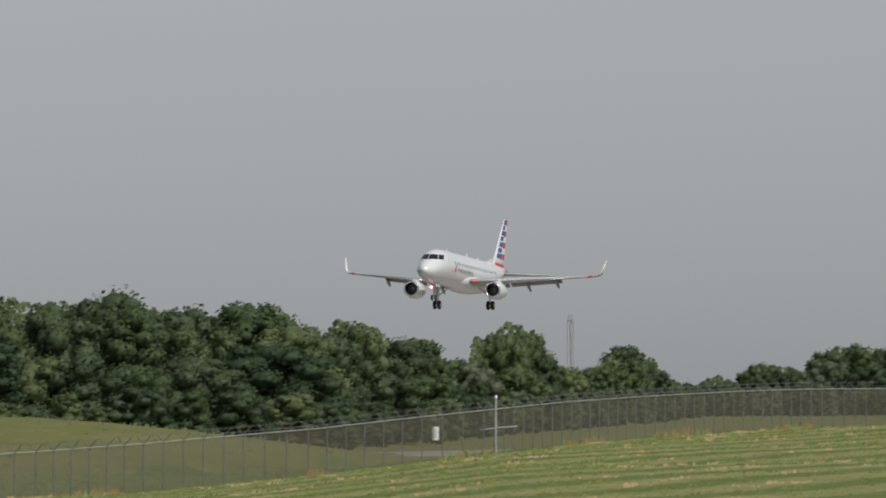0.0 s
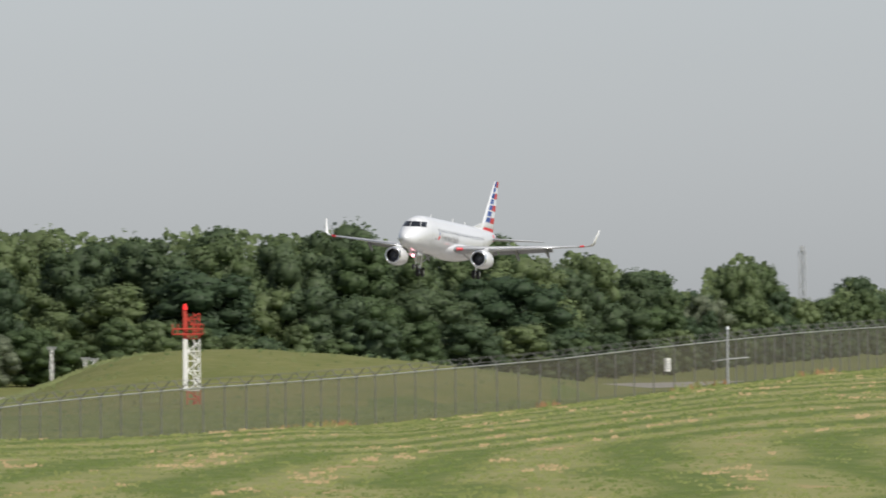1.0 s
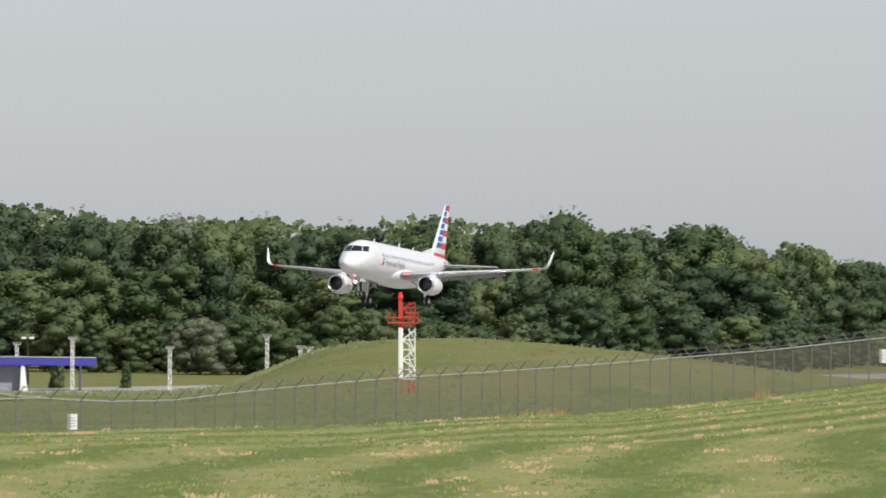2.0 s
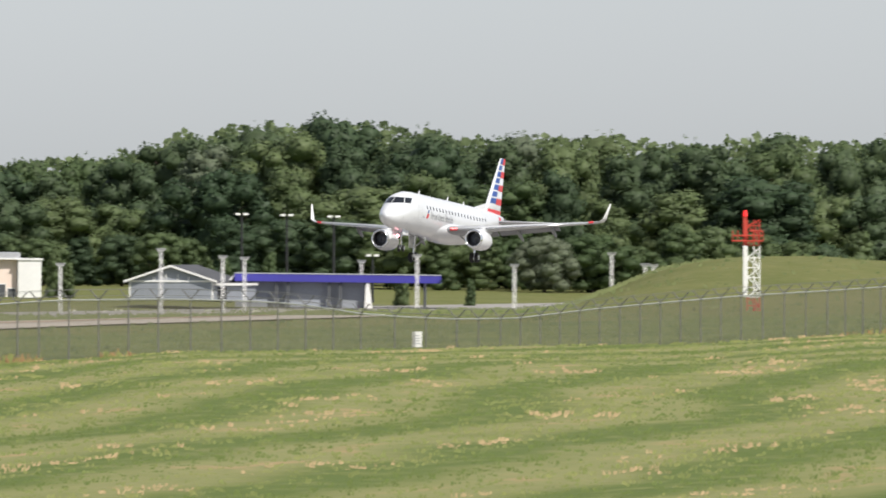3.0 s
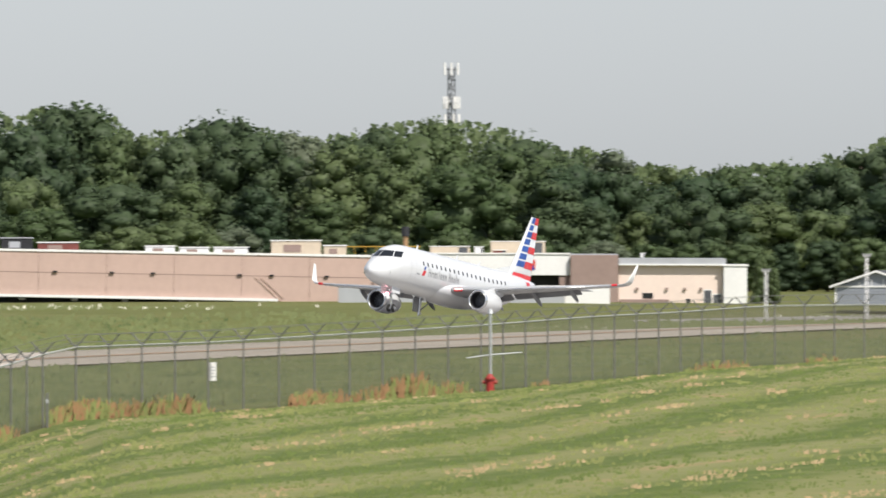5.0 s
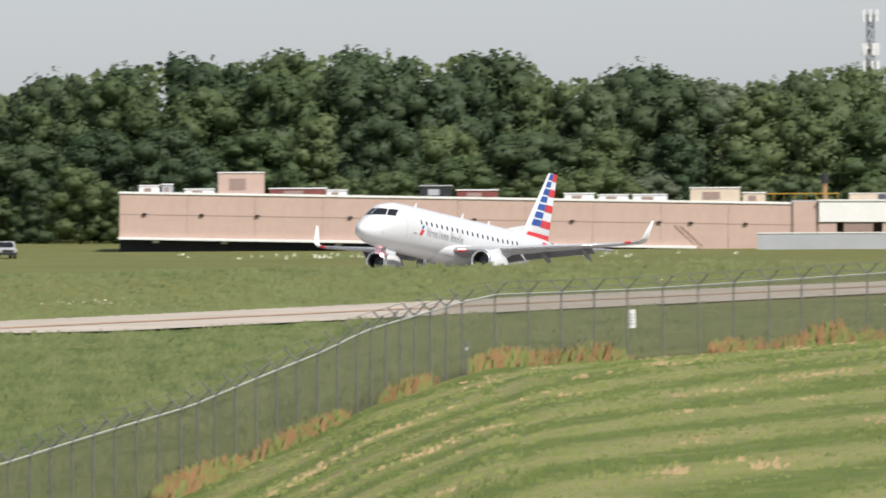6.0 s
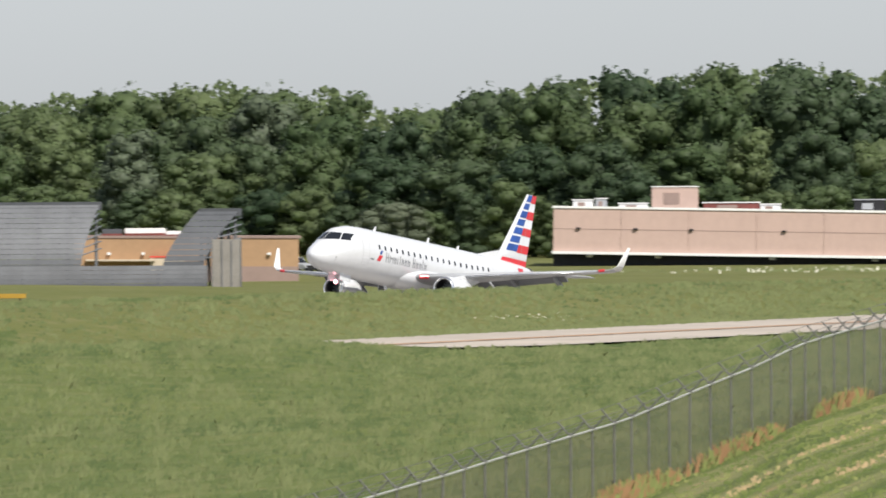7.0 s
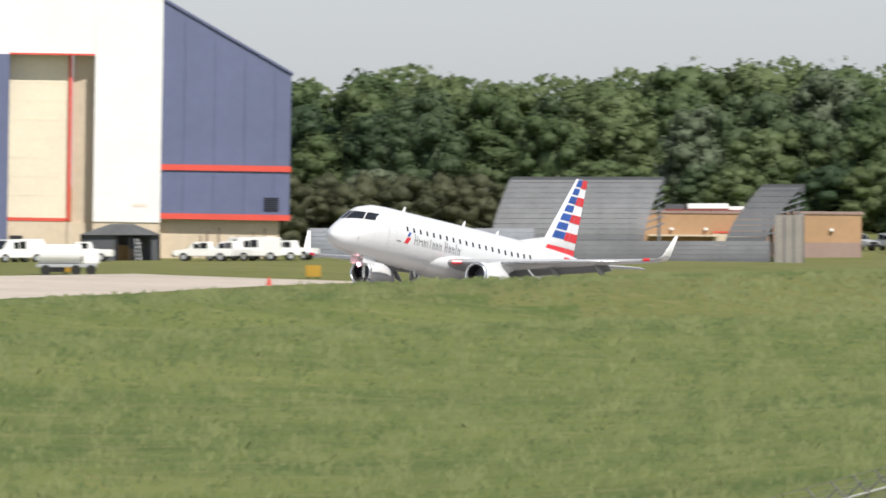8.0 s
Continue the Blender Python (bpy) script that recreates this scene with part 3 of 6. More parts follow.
WOOD = material("raw_wood", (0.36, 0.22, 0.11), 0.8, vary=0.15, scale=1.0, fine=0.1)


def site(az, d, z=None, turn=0.0, tilt=0.0):
    """A building's own axes: x to the right across the view, y away from the hill, z up."""
    v = at(az, d, z)
    return pose(v.x, v.y, v.z, 0, 0, az + turn) @ pose(0, 0, 0, 0, tilt, 0)


def metres(deg, d):
    return d * radians(deg)


def level(el, d):
    return EYE + d * math.tan(radians(el))


def long_building():
    d = 1215.0
    z0 = 0.46
    b = thing("warehouse", site(9.9, d, z0, 0, 1.2), "long pinkish tan panelled warehouse with white roof coping", "building")
    xl, xr = -metres(1.46, d), metres(1.5, d)
    top = 5.55
    xs = xl
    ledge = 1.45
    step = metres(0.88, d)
    # wall panels, one by one, with recessed joints
    n = 10
    w = (xr - xl) / n
    shared = {}
    for i in range(n):
        lo = ledge + 0.12 if xl + (i + 0.5) * w < step else 0.0
        if lo not in shared:
            shared[lo] = mesh_of(abox(0.012, w - 0.012, -0.02, 0.25, lo, top, bevel=0.015), "panel", PINK)
        part("panel", shared[lo], None, b).location = (xl + i * w, 0, 0)
    part("wall", abox(xl, xr, 0.23, 34, ledge + 0.1, top - 0.05), BROWN, b)
    # near-black back of the recess: the shade under the ledge, put into its colour
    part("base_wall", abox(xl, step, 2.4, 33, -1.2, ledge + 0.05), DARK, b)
    part("base_wall", abox(step, xr, 0.2, 33, -1.2, ledge + 0.2), PINK, b)
    part("coping", abox(xl - 0.1, xr + 0.1, -0.12, 0.5, top, top + 0.22, bevel=0.02), OFFWHITE, b, "white metal roof coping")
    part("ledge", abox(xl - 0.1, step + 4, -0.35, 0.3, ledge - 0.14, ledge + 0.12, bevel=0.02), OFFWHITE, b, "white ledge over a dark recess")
    part("joint_band", abox(xl, xr, -0.035, 0.0, 3.62, 3.68), BROWN, b)
    part("roof", abox(xl, xr, 0.4, 34, top - 0.05, top + 0.06), GREY, b)
    for az in (10.756, 11.0, 10.35, 9.808, 9.559, 9.379, 9.0, 11.25, 8.86, 8.62):
        x = metres(9.9 - az, d)
        lamp = part("wall_lamp", abox(x - 0.22, x + 0.22, -0.25, -0.02, 3.62, 3.8, bevel=0.05), DARK, b, "dark wall lamp")
    for az in (9.95, 9.72, 9.5, 9.25, 10.4, 10.9, 11.2):
        x = metres(9.9 - az, d)
        part("recess_lamp", abox(x - 0.3, x + 0.3, 0.9, 1.2, ledge - 0.42, ledge - 0.2, bevel=0.04), OFFWHITE, b)
    pipe = bmesh.new()
    x = metres(9.9 - 8.93, d)
    rod(pipe, (x, -0.1, 3.5), (x + 2.4, -0.1, 1.3), 0.03)
    rod(pipe, (x + 0.5, -0.1, 3.5), (x + 2.6, -0.1, 1.6), 0.03)
    part("brace", pipe, TAN, b)
    # what stands on the roof
    zr = z0 + top

    def roof_unit(name, az0, az1, hgt, mat, label, dy=3.0, depth=4.0, bevel=0.06):
        m = site((az0 + az1) / 2, d + dy, None) 
        m = Matrix.Translation((0, 0, zr + 0.03 - m.translation.z + (9.9 - (az0 + az1) / 2) * -0.43)) @ m
        hw = metres(az0 - az1, d) / 2
        t = thing(name, m, label, "roof unit", "roof units")
        part("housing", abox(-hw, hw, 0, depth, 0, hgt, bevel=bevel), mat, t)
        part("cap", abox(-hw - 0.08, hw + 0.08, -0.08, depth + 0.08, hgt, hgt + 0.1), OFFWHITE if mat is not DARK else GREY, t)
        part("grille", abox(-hw * 0.5, hw * 0.2, -0.04, 0.02, hgt * 0.25, hgt * 0.75), BROWN if mat is not DARK else GREY, t)
        return t

    roof_unit("stair_head", 10.925, 10.72, 2.1, PINK, "tan stair housing on the warehouse roof")
    roof_unit("vent_box", 11.27, 11.18, 0.75, OFFWHITE, "white vent box on the warehouse roof")
    roof_unit("vent_box", 11.17, 11.12, 0.9, GREY, "grey vent box on the warehouse roof")
    roof_unit("skylight", 11.07, 10.94, 0.5, OFFWHITE, "long low white skylight on the roof")
    roof_unit("duct_unit", 10.70, 10.45, 0.7, RUST, "rusty red duct unit on the roof")
    roof_unit("vent_box", 10.45, 10.36, 0.6, OFFWHITE, "white vent box on the warehouse roof")
    roof_unit("air_handler", 10.04, 9.90, 1.15, DARK, "black air handler on the warehouse roof")
    roof_unit("duct_unit", 9.88, 9.70, 0.8, RUST, "rusty red duct unit on the roof")
    roof_unit("skylight", 9.41, 9.28, 0.62, OFFWHITE, "long low white skylight on the roof")
    roof_unit("skylight", 9.26, 9.13, 0.55, OFFWHITE, "long low white skylight on the roof")
    roof_unit("skylight", 9.11, 8.96, 0.62, OFFWHITE, "long low white skylight on the roof")
    roof_unit("plant_room", 8.86, 8.64, 1.35, CREAM, "weathered cream plant housing on the roof")
    roof_unit("plant_room", 8.63, 8.53, 0.95, CREAM, "weathered cream plant housing on the roof")
    m = site(8.271, d + 6, zr - 0.3)
    ch = thing("chimney", m, "dark metal chimney pipe on the roof", "chimney")
    part("pipe", arod((0, 0, 0), (0, 0, 1.7), 0.24, n=12), WOOD, ch)
    part("cowl", arod((0, 0, 1.6), (0, 0, 2.5), 0.36, n=12), DARK, ch)


def office_building():
    d = 1214.6
    z0 = 0.7
    b = thing("office_building", site(7.72, d, z0, 0, 0.3), "low office block with white fascia over brown brick", "building")

    def X(az):
        return metres(7.72 - az, d)

    top, f0 = 4.9, 2.95
    # wall behind, with an open porch
    part("wall", abox(X(8.42), X(7.552), 3.0, 26, -1, top - 0.1), BROWN, b)
    part("fascia", abox(X(8.298), X(7.552), 0.0, 3.1, f0, top, bevel=0.03), OFFWHITE, b, "white fascia band")
    part("fascia", abox(X(8.298) - 2.4, X(8.298) - 0.03, 0.4, 3.1, f0 - 2, top - 0.05, bevel=0.03), PINK, b)
    part("coping", abox(X(8.298) - 0.1, X(7.552), -0.1, 3.2, top, top + 0.14), OFFWHITE, b)
    for a0, a1, mt in ((8.30, 8.22, PINK), (8.19, 8.06, BROWN), (8.02, 7.90, PINK), (7.60, 7.552, BROWN)):
        part("pier", abox(X(a0), X(a1), 0.15, 1.0, -1, f0 - 0.01, bevel=0.02), mt, b)
    part("porch_back", abox(X(7.90), X(7.60), 2.9, 3.05, -0.5, f0 - 0.02), DARK, b)
    # painted emblem: a blue and a red field
    x = X(7.725)
    part("emblem", abox(x - 0.42, x + 0.42, -0.05, 0.0, 3.45, 4.4), ROYAL, b, "square blue emblem")
    part("emblem_stripe", poly(bmesh.new(), [(x + 0.05, -0.06, 4.4), (x + 0.42, -0.06, 4.4), (x + 0.42, -0.06, 3.5), (x + 0.3, -0.06, 3.7)], (0, -0.02, 0)), CORAL, b)
    part("end_block", abox(X(7.552) + 0.02, X(7.342), -0.6, 24, -1, top - 0.05, bevel=0.03), BROWN, b, "plain brown end block")
    part("roof", abox(X(8.42), X(7.342), 0.5, 26, top - 0.12, top + 0.02), GREY, b)
    # right wing
    t2 = 4.55
    part("wing_wall", abox(X(7.342) + 0.02, X(6.885), 0.0, 20, -1, 3.95, bevel=0.02), PALEPINK, b, "pale pink rendered wing")
    part("wing_fascia", abox(X(7.342) + 0.02, X(6.885) + 0.3, -0.5, 20.2, 3.95, t2, bevel=0.04), GREY, b, "pale grey metal roof edge")
    part("gutter", abox(X(7.342) + 0.02, X(6.885) + 0.3, -0.62, -0.5, 3.9, 4.05), OFFWHITE, b)
    part("plinth", abox(X(7.335), X(7.12), -0.3, 0.0, -1, 0.75, bevel=0.02), BROWN, b)
    part("end_wall", abox(X(6.882), X(6.779), -0.8, 14, -1, 3.85, bevel=0.03), OFFWHITE, b, "bright white end wall")
    part("end_coping", abox(X(6.89), X(6.772), -0.9, 14, 3.85, 4.0), OFFWHITE, b)
    for a0, a1, z1 in ((6.965, 6.935, 1.6), (6.925, 6.893, 1.2)):
        dr = part("door", abox(X(a0), X(a1), -0.06, 0.05, -0.8, z1), SLATE, b, "dark steel door")
        part("door_frame", abox(X(a0) - 0.08, X(a1) + 0.08, -0.03, 0.03, -0.8, z1 + 0.08), OFFWHITE, dr)
    part("window", abox(X(7.235), X(7.19), -0.05, 0.05, 0.85, 1.35), GLASS, b)
    part("window", abox(X(7.045), X(7.025), -0.05, 0.05, 0.3, 0.8), GLASS, b)
    for az in (7.26, 7.13, 7.05, 6.98):
        part("wall_lamp", abox(X(az) - 0.12, X(az) + 0.12, -0.25, 0.0, 1.6, 1.85, bevel=0.03), BROWN, b)
    for nm, a0, a1, h, mt, lb in (("air_handler", 8.165, 7.99, 0.75, CREAM, "cream air handler on the office roof"), ("air_handler", 7.97, 7.93, 0.7, OFFWHITE, "white air handler on the office roof"),
                                  ("plant_room", 7.90, 7.66, 1.2, CREAM, "cream plant housing with dark louvre on the roof"), ("duct_unit", 7.89, 7.83, 0.4, RUST, "small rusty duct on the office roof"),
                                  ("roof_vent", 7.245, 7.225, 0.4, OFFWHITE, "small white vent cap on the roof")):
        v = site((a0 + a1) / 2, d + 4, z0 + (top if a0 > 7.3 else t2) - 0.02)
        t = thing(nm, v, lb, "roof unit", "roof units")
        hw = metres(a0 - a1, d) / 2
        part("housing", abox(-hw, hw, 0, 3, 0, h, bevel=0.05), mt, t)
        part("louvre", abox(hw * 0.45, hw * 0.9, -0.03, 0.02, h * 0.1, h * 0.9), SLATE, t)
        part("cap", abox(-hw - 0.05, hw + 0.05, -0.05, 3.05, h, h + 0.06), OFFWHITE, t)
    # yellow roof rail
    rl = thing("roof_rail", site(8.4, d + 5, z0 + top), "yellow safety rail along the roof", "railing")
    for i in range(9):
        part("baluster", arod((-4 + i, 0, 0), (-4 + i, 0, 0.75), 0.03, n=6), YELLOW, rl)
    part("rail", arod((-4.1, 0, 0.75), (4.1, 0, 0.75), 0.05, n=6), YELLOW, rl)
    # low walls in front
    for a0, a1, z1, mt, lb in ((8.565, 7.967, 2.3, GREY, "low grey screen wall before the porch"), (7.965, 7.85, 2.3, OFFWHITE, "low white painted wall segment"), (7.848, 7.578, 2.25, GREY, "low grey screen wall before the porch"),
                               (7.576, 7.378, 2.15, OFFWHITE, "low white painted wall segment")):
        w = thing("garden_wall", site((a0 + a1) / 2, d - 9, z0 - 0.3), lb, "wall")
        hw = metres(a0 - a1, d) / 2 - 0.02
        part("wall", abox(-hw, hw, 0, 0.3, -0.4, z1, bevel=0.02), mt, w)
        part("coping", abox(-hw - 0.03, hw + 0.03, -0.06, 0.36, z1, z1 + 0.1), OFFWHITE, w)


def gable_house():
    d = 1180.0
    b = thing("house", site(6.21, d, 0.95, -12), "small grey sided house with white trimmed gable", "house")
    w, hw, apex = 7.6, 3.8, 3.0
    wall_h = 1.75
    bm = bmesh.new()
    poly(bm, [(-hw, 0, 0), (hw, 0, 0), (hw, 0, wall_h), (0, 0, apex), (-hw, 0, wall_h)], (0, 11, 0))
    part("wall", bm, SIDING, b)
    for i in range(8):
        part("siding_board", abox(-hw, hw, -0.04, 0.0, 0.05 + i * 0.21, 0.23 + i * 0.21), SIDING, b)
    for sd in (-1, 1):
        bm = bmesh.new()
        poly(bm, [(sd * (hw + 0.45), -0.4, wall_h - 0.12), (0, -0.4, apex + 0.05), (0, -0.4, apex + 0.2), (sd * (hw + 0.45), -0.4, wall_h + 0.03)], (0, 11.8, 0))
        part("roof_slope", bm, SHINGLE, b, "dark shingled roof slope")
        bm = bmesh.new()
        poly(bm, [(sd * (hw + 0.5), -0.46, wall_h - 0.16), (0, -0.46, apex + 0.0), (0, -0.46, apex + 0.2), (sd * (hw + 0.5), -0.46, wall_h + 0.04)], (0, 0.05, 0))
        part("rake_trim", bm, OFFWHITE, b, "white rake trim")
    part("eave_trim", abox(-hw - 0.3, hw + 0.3, -0.1, -0.02, wall_h - 0.1, wall_h + 0.06), OFFWHITE, b)
    for x in (-1.6, -0.5, 0.6, 1.6):
        part("gable_stud", abox(x - 0.04, x + 0.04, -0.07, 0, wall_h, wall_h + 0.75 - abs(x) * 0.25), OFFWHITE, b)
    for x in (-hw, hw):
        part("corner_trim", abox(x - 0.08, x + 0.08, -0.08, 0.02, 0, wall_h), OFFWHITE, b)
    part("porch", abox(hw - 0.6, hw + 2.9, 0.4, 5, 0, 1.35), SIDING, b)
    part("porch_roof", abox(hw - 0.7, hw + 3.1, 0.1, 5.2, 1.35, 1.55), OFFWHITE, b)
    part("porch_door", abox(hw + 0.4, hw + 1.2, 0.34, 0.42, 0.1, 1.2), DARK, b)


def pavilion():
    d = 1185.0
    b = thing("pavilion", site(5.48, d, 0.85, 0, 0.6), "low grey building under a long royal blue canopy fascia", "building")

    def X(az):
        return metres(5.48 - az, d)

    part("wall", abox(X(5.93), X(5.365), 0.8, 9, -0.6, 1.75), SIDING, b)
    part("fascia", abox(X(5.935), X(5.03), -0.3, -0.1, 1.72, 2.42, bevel=0.02), ROYAL, b, "royal blue fascia")
    part("canopy", abox(X(5.935), X(5.03), -0.1, 9.5, 1.76, 2.38), ROYAL, b)
    part("coping", abox(X(5.935), X(5.03), -0.34, 9.5, 2.42, 2.48), GREY, b)
    for az in (5.75, 5.7, 5.52, 5.47, 5.36):
        part("column", abox(X(az) - 0.16, X(az) + 0.16, -0.05, 0.3, -0.6, 1.74), SLATE, b)
    part("canopy_post", arod((X(5.1), 3, -0.6), (X(5.1), 3, 1.78), 0.12), GREY, b)
    bm = bmesh.new()
    poly(bm, [(X(5.365), -0.2, -0.6), (X(5.33), -0.2, -0.6), (X(5.345), -0.2, 1.7), (X(5.36), -0.2, 1.7)], (0, 0.3, 0))
    part("end_pier", bm, OFFWHITE, b)
    st = bmesh.new()
    rod(st, (X(5.99), 0, 0.9), (X(5.93), 0, 2.4), 0.1), rod(st, (X(6.0), 0, 0.5), (X(5.99), 0, 0.9), 0.1)
    part("stair_rail", st, OFFWHITE, b)


def approach_pole(az, d, el_top, el_base=None, head=3):
    """A white frangible light tower: latticed mast with a lamp bar on top."""
    g = at(az, d)
    top = level(el_top, d) - g.z
    t = thing("light_tower", pose(*g, 0, 0, az), "short white latticed approach light tower", "light tower", "approach light towers")
    m = bmesh.new()
    for x, y in ((-0.13, -0.1), (0.13, -0.1), (0, 0.15)):
        rod(m, (x, y, -0.2), (x, y, top - 0.2), 0.035, n=6)
    z = 0.2
    k = 1
    while z < top - 0.5:
        rod(m, (-0.16 * k, -0.12, z), (0.16 * k, -0.12, z + 0.4), 0.025, n=5)
        rod(m, (0.16 * k, -0.12, z), (0, 0.18, z + 0.4), 0.025, n=5)
        z += 0.4
        k = -k
    part("mast", m, OFFWHITE, t)
    part("crossbar", abox(-0.34, 0.34, -0.06, 0.06, top - 0.24, top - 0.14), OFFWHITE, t)
    for i in range(head):
        x = -0.28 + 0.56 * i / max(1, head - 1)
        lm = part("lamp", arod((x, -0.12, top - 0.14), (x, -0.12, top + 0.02), 0.1, 0.13, 8), STEEL, t)
    return t


def tall_lamp(az, d, el_top):
    g = at(az, d)
    top = level(el_top, d) - g.z
    t = thing("lot_light", pose(*g, 0, 0, az), "tall dark car park lamp post with white heads", "lamp post", "car park lamps")
    part("pole", arod((0, 0, -0.3), (0, 0, top - 0.2), 0.14, 0.09), DARK, t)
    for sd in (-1, 1):
        part("lamp_head", abox(sd * 0.12, sd * 0.62, -0.3, 0.25, top - 0.22, top, bevel=0.04), OFFWHITE, t)


def cell_tower():
    d = 1480.0
    g = at(8.068, d)
    top = level(0.745, d) - g.z
    t = thing("cell_tower", pose(*g, 0, 0, 20), "grey lattice mobile phone mast above the trees", "mast")
    m = bmesh.new()
    legs = [(0.55 * math.cos(a), 0.55 * math.sin(a)) for a in (0.3, 2.4, 4.5)]
    for i, (x, y) in enumerate(legs):
        rod(m, (x * 1.3, y * 1.3, -0.5), (x * 0.7, y * 0.7, top - 1.0), 0.11, 0.09, 6)
    z, k = 2.0, 0
    while z < top - 2:
        f = 1.3 - 0.6 * z / top
        f2 = 1.3 - 0.6 * (z + 1.1) / top
        for j in range(3):
            a, b = legs[j], legs[(j + 1) % 3]
            rod(m, (a[0] * f, a[1] * f, z), (b[0] * f2, b[1] * f2, z + 1.1), 0.05, n=4)
        z += 1.1
    part("lattice", m, STEELGREY, t)
    for zz, n in ((top - 1.2, 6), (top - 5.0, 6), (top - 7.0, 5), (top - 9.3, 6)):
        ring = part("platform", arod((0, 0, zz - 0.1), (0, 0, zz), 0.6, n=10), STEELGREY, t)
        for i in range(n):
            a = 2 * math.pi * i / n + zz
            part("antenna", box(bmesh.new(), math.cos(a) * 0.85 - 0.12, math.cos(a) * 0.85 + 0.12, math.sin(a) * 0.85 - 0.1, math.sin(a) * 0.85 + 0.1, zz - 0.7, zz + 0.7, 0.03), OFFWHITE, t)


def radio_mast():
    d = 1950.0
    g = at(1.0, d)
    top = level(0.27, d) - g.z
    t = thing("radio_mast", pose(*g), "thin grey lattice radio mast behind the trees", "mast")
    m = bmesh.new()
    for x, y in ((-0.45, 0), (0.45, 0), (0, 0.6)):
        rod(m, (x, y, -0.5), (x, y, top), 0.1, n=5)
    z, k = 0.0, 1
    while z < top - 1:
        rod(m, (-0.45 * k, 0, z), (0.45 * k, 0, z + 1), 0.06, n=4)
        z, k = z + 1, -k
    part("lattice", m, GREY, t)
    part("antenna_head", abox(-0.35, 0.35, -0.3, 0.5, top, top + 0.9, bevel=0.05), GREY, t)


def glide_mast():
    d = 1000.0
    g = at(3.692, d)
    t = thing("glide_mast", pose(*g, 0, 0, 3.7), "red and white lattice navigation aid mast below a grassy mound", "mast")
    z1, z2 = level(-0.099, d) - g.z, level(0.012, d) - g.z
    zr = level(-0.325, d) - g.z

    def lattice(za, zb, mat, nm):
        m = bmesh.new()
        for x, y in ((0.0, 0), (0.95, 0), (0.5, 0.85)):
            rod(m, (x, y, za), (x, y, zb), 0.055, n=6)
        z, k = za, 0
        while z < zb - 0.3:
            a, b = ((0, 0.95), (0.95, 0))[k % 2]
            rod(m, (a, 0, z), (b, 0, min(zb, z + 0.75)), 0.05, n=5)
            rod(m, (0, 0, z), (0.95, 0, z), 0.045, n=5)
            rod(m, (0.95, 0, z), (0.5, 0.85, min(zb, z + 0.75)), 0.045, n=5)
            z, k = z + 0.75, k + 1
        return part(nm, m, mat, t)

    lattice(-0.3, zr, ORANGE, "lower_lattice")
    lattice(zr, z1, OFFWHITE, "middle_lattice")
    lattice(z1, z2, ORANGE, "upper_lattice")
    part("cable_tray", abox(-0.32, -0.02, -0.12, 0.1, zr, z1, bevel=0.03), OFFWHITE, t, "white cable tray")
    part("cable_tray", abox(-0.32, -0.02, -0.12, 0.1, z1, z2 + 0.3, bevel=0.03), ORANGE, t)
    bm = bmesh.new()
    for zz in (z1 + 0.35, z1 + 0.75, z1 + 1.1):
        rod(bm, (-1.1 if zz < z1 + 1 else 0.2, -0.25, zz), (1.2, -0.25, zz), 0.06, n=5)
    for x in (-1.1, -0.7, 0.45, 0.85, 1.2):
        rod(bm, (x, -0.25, z1 + 0.3), (x, -0.25, z1 + 1.15), 0.04, n=5)
    part("antenna_array", bm, ORANGE, t, "orange antenna array")
    part("beacon", arod((-0.15, 0, z2 + 0.3), (-0.15, 0, z2 + 0.75), 0.2, 0.12, 10), glow("beacon_red", (0.8, 0.02, 0.02), 0.6), t, "red warning beacon")


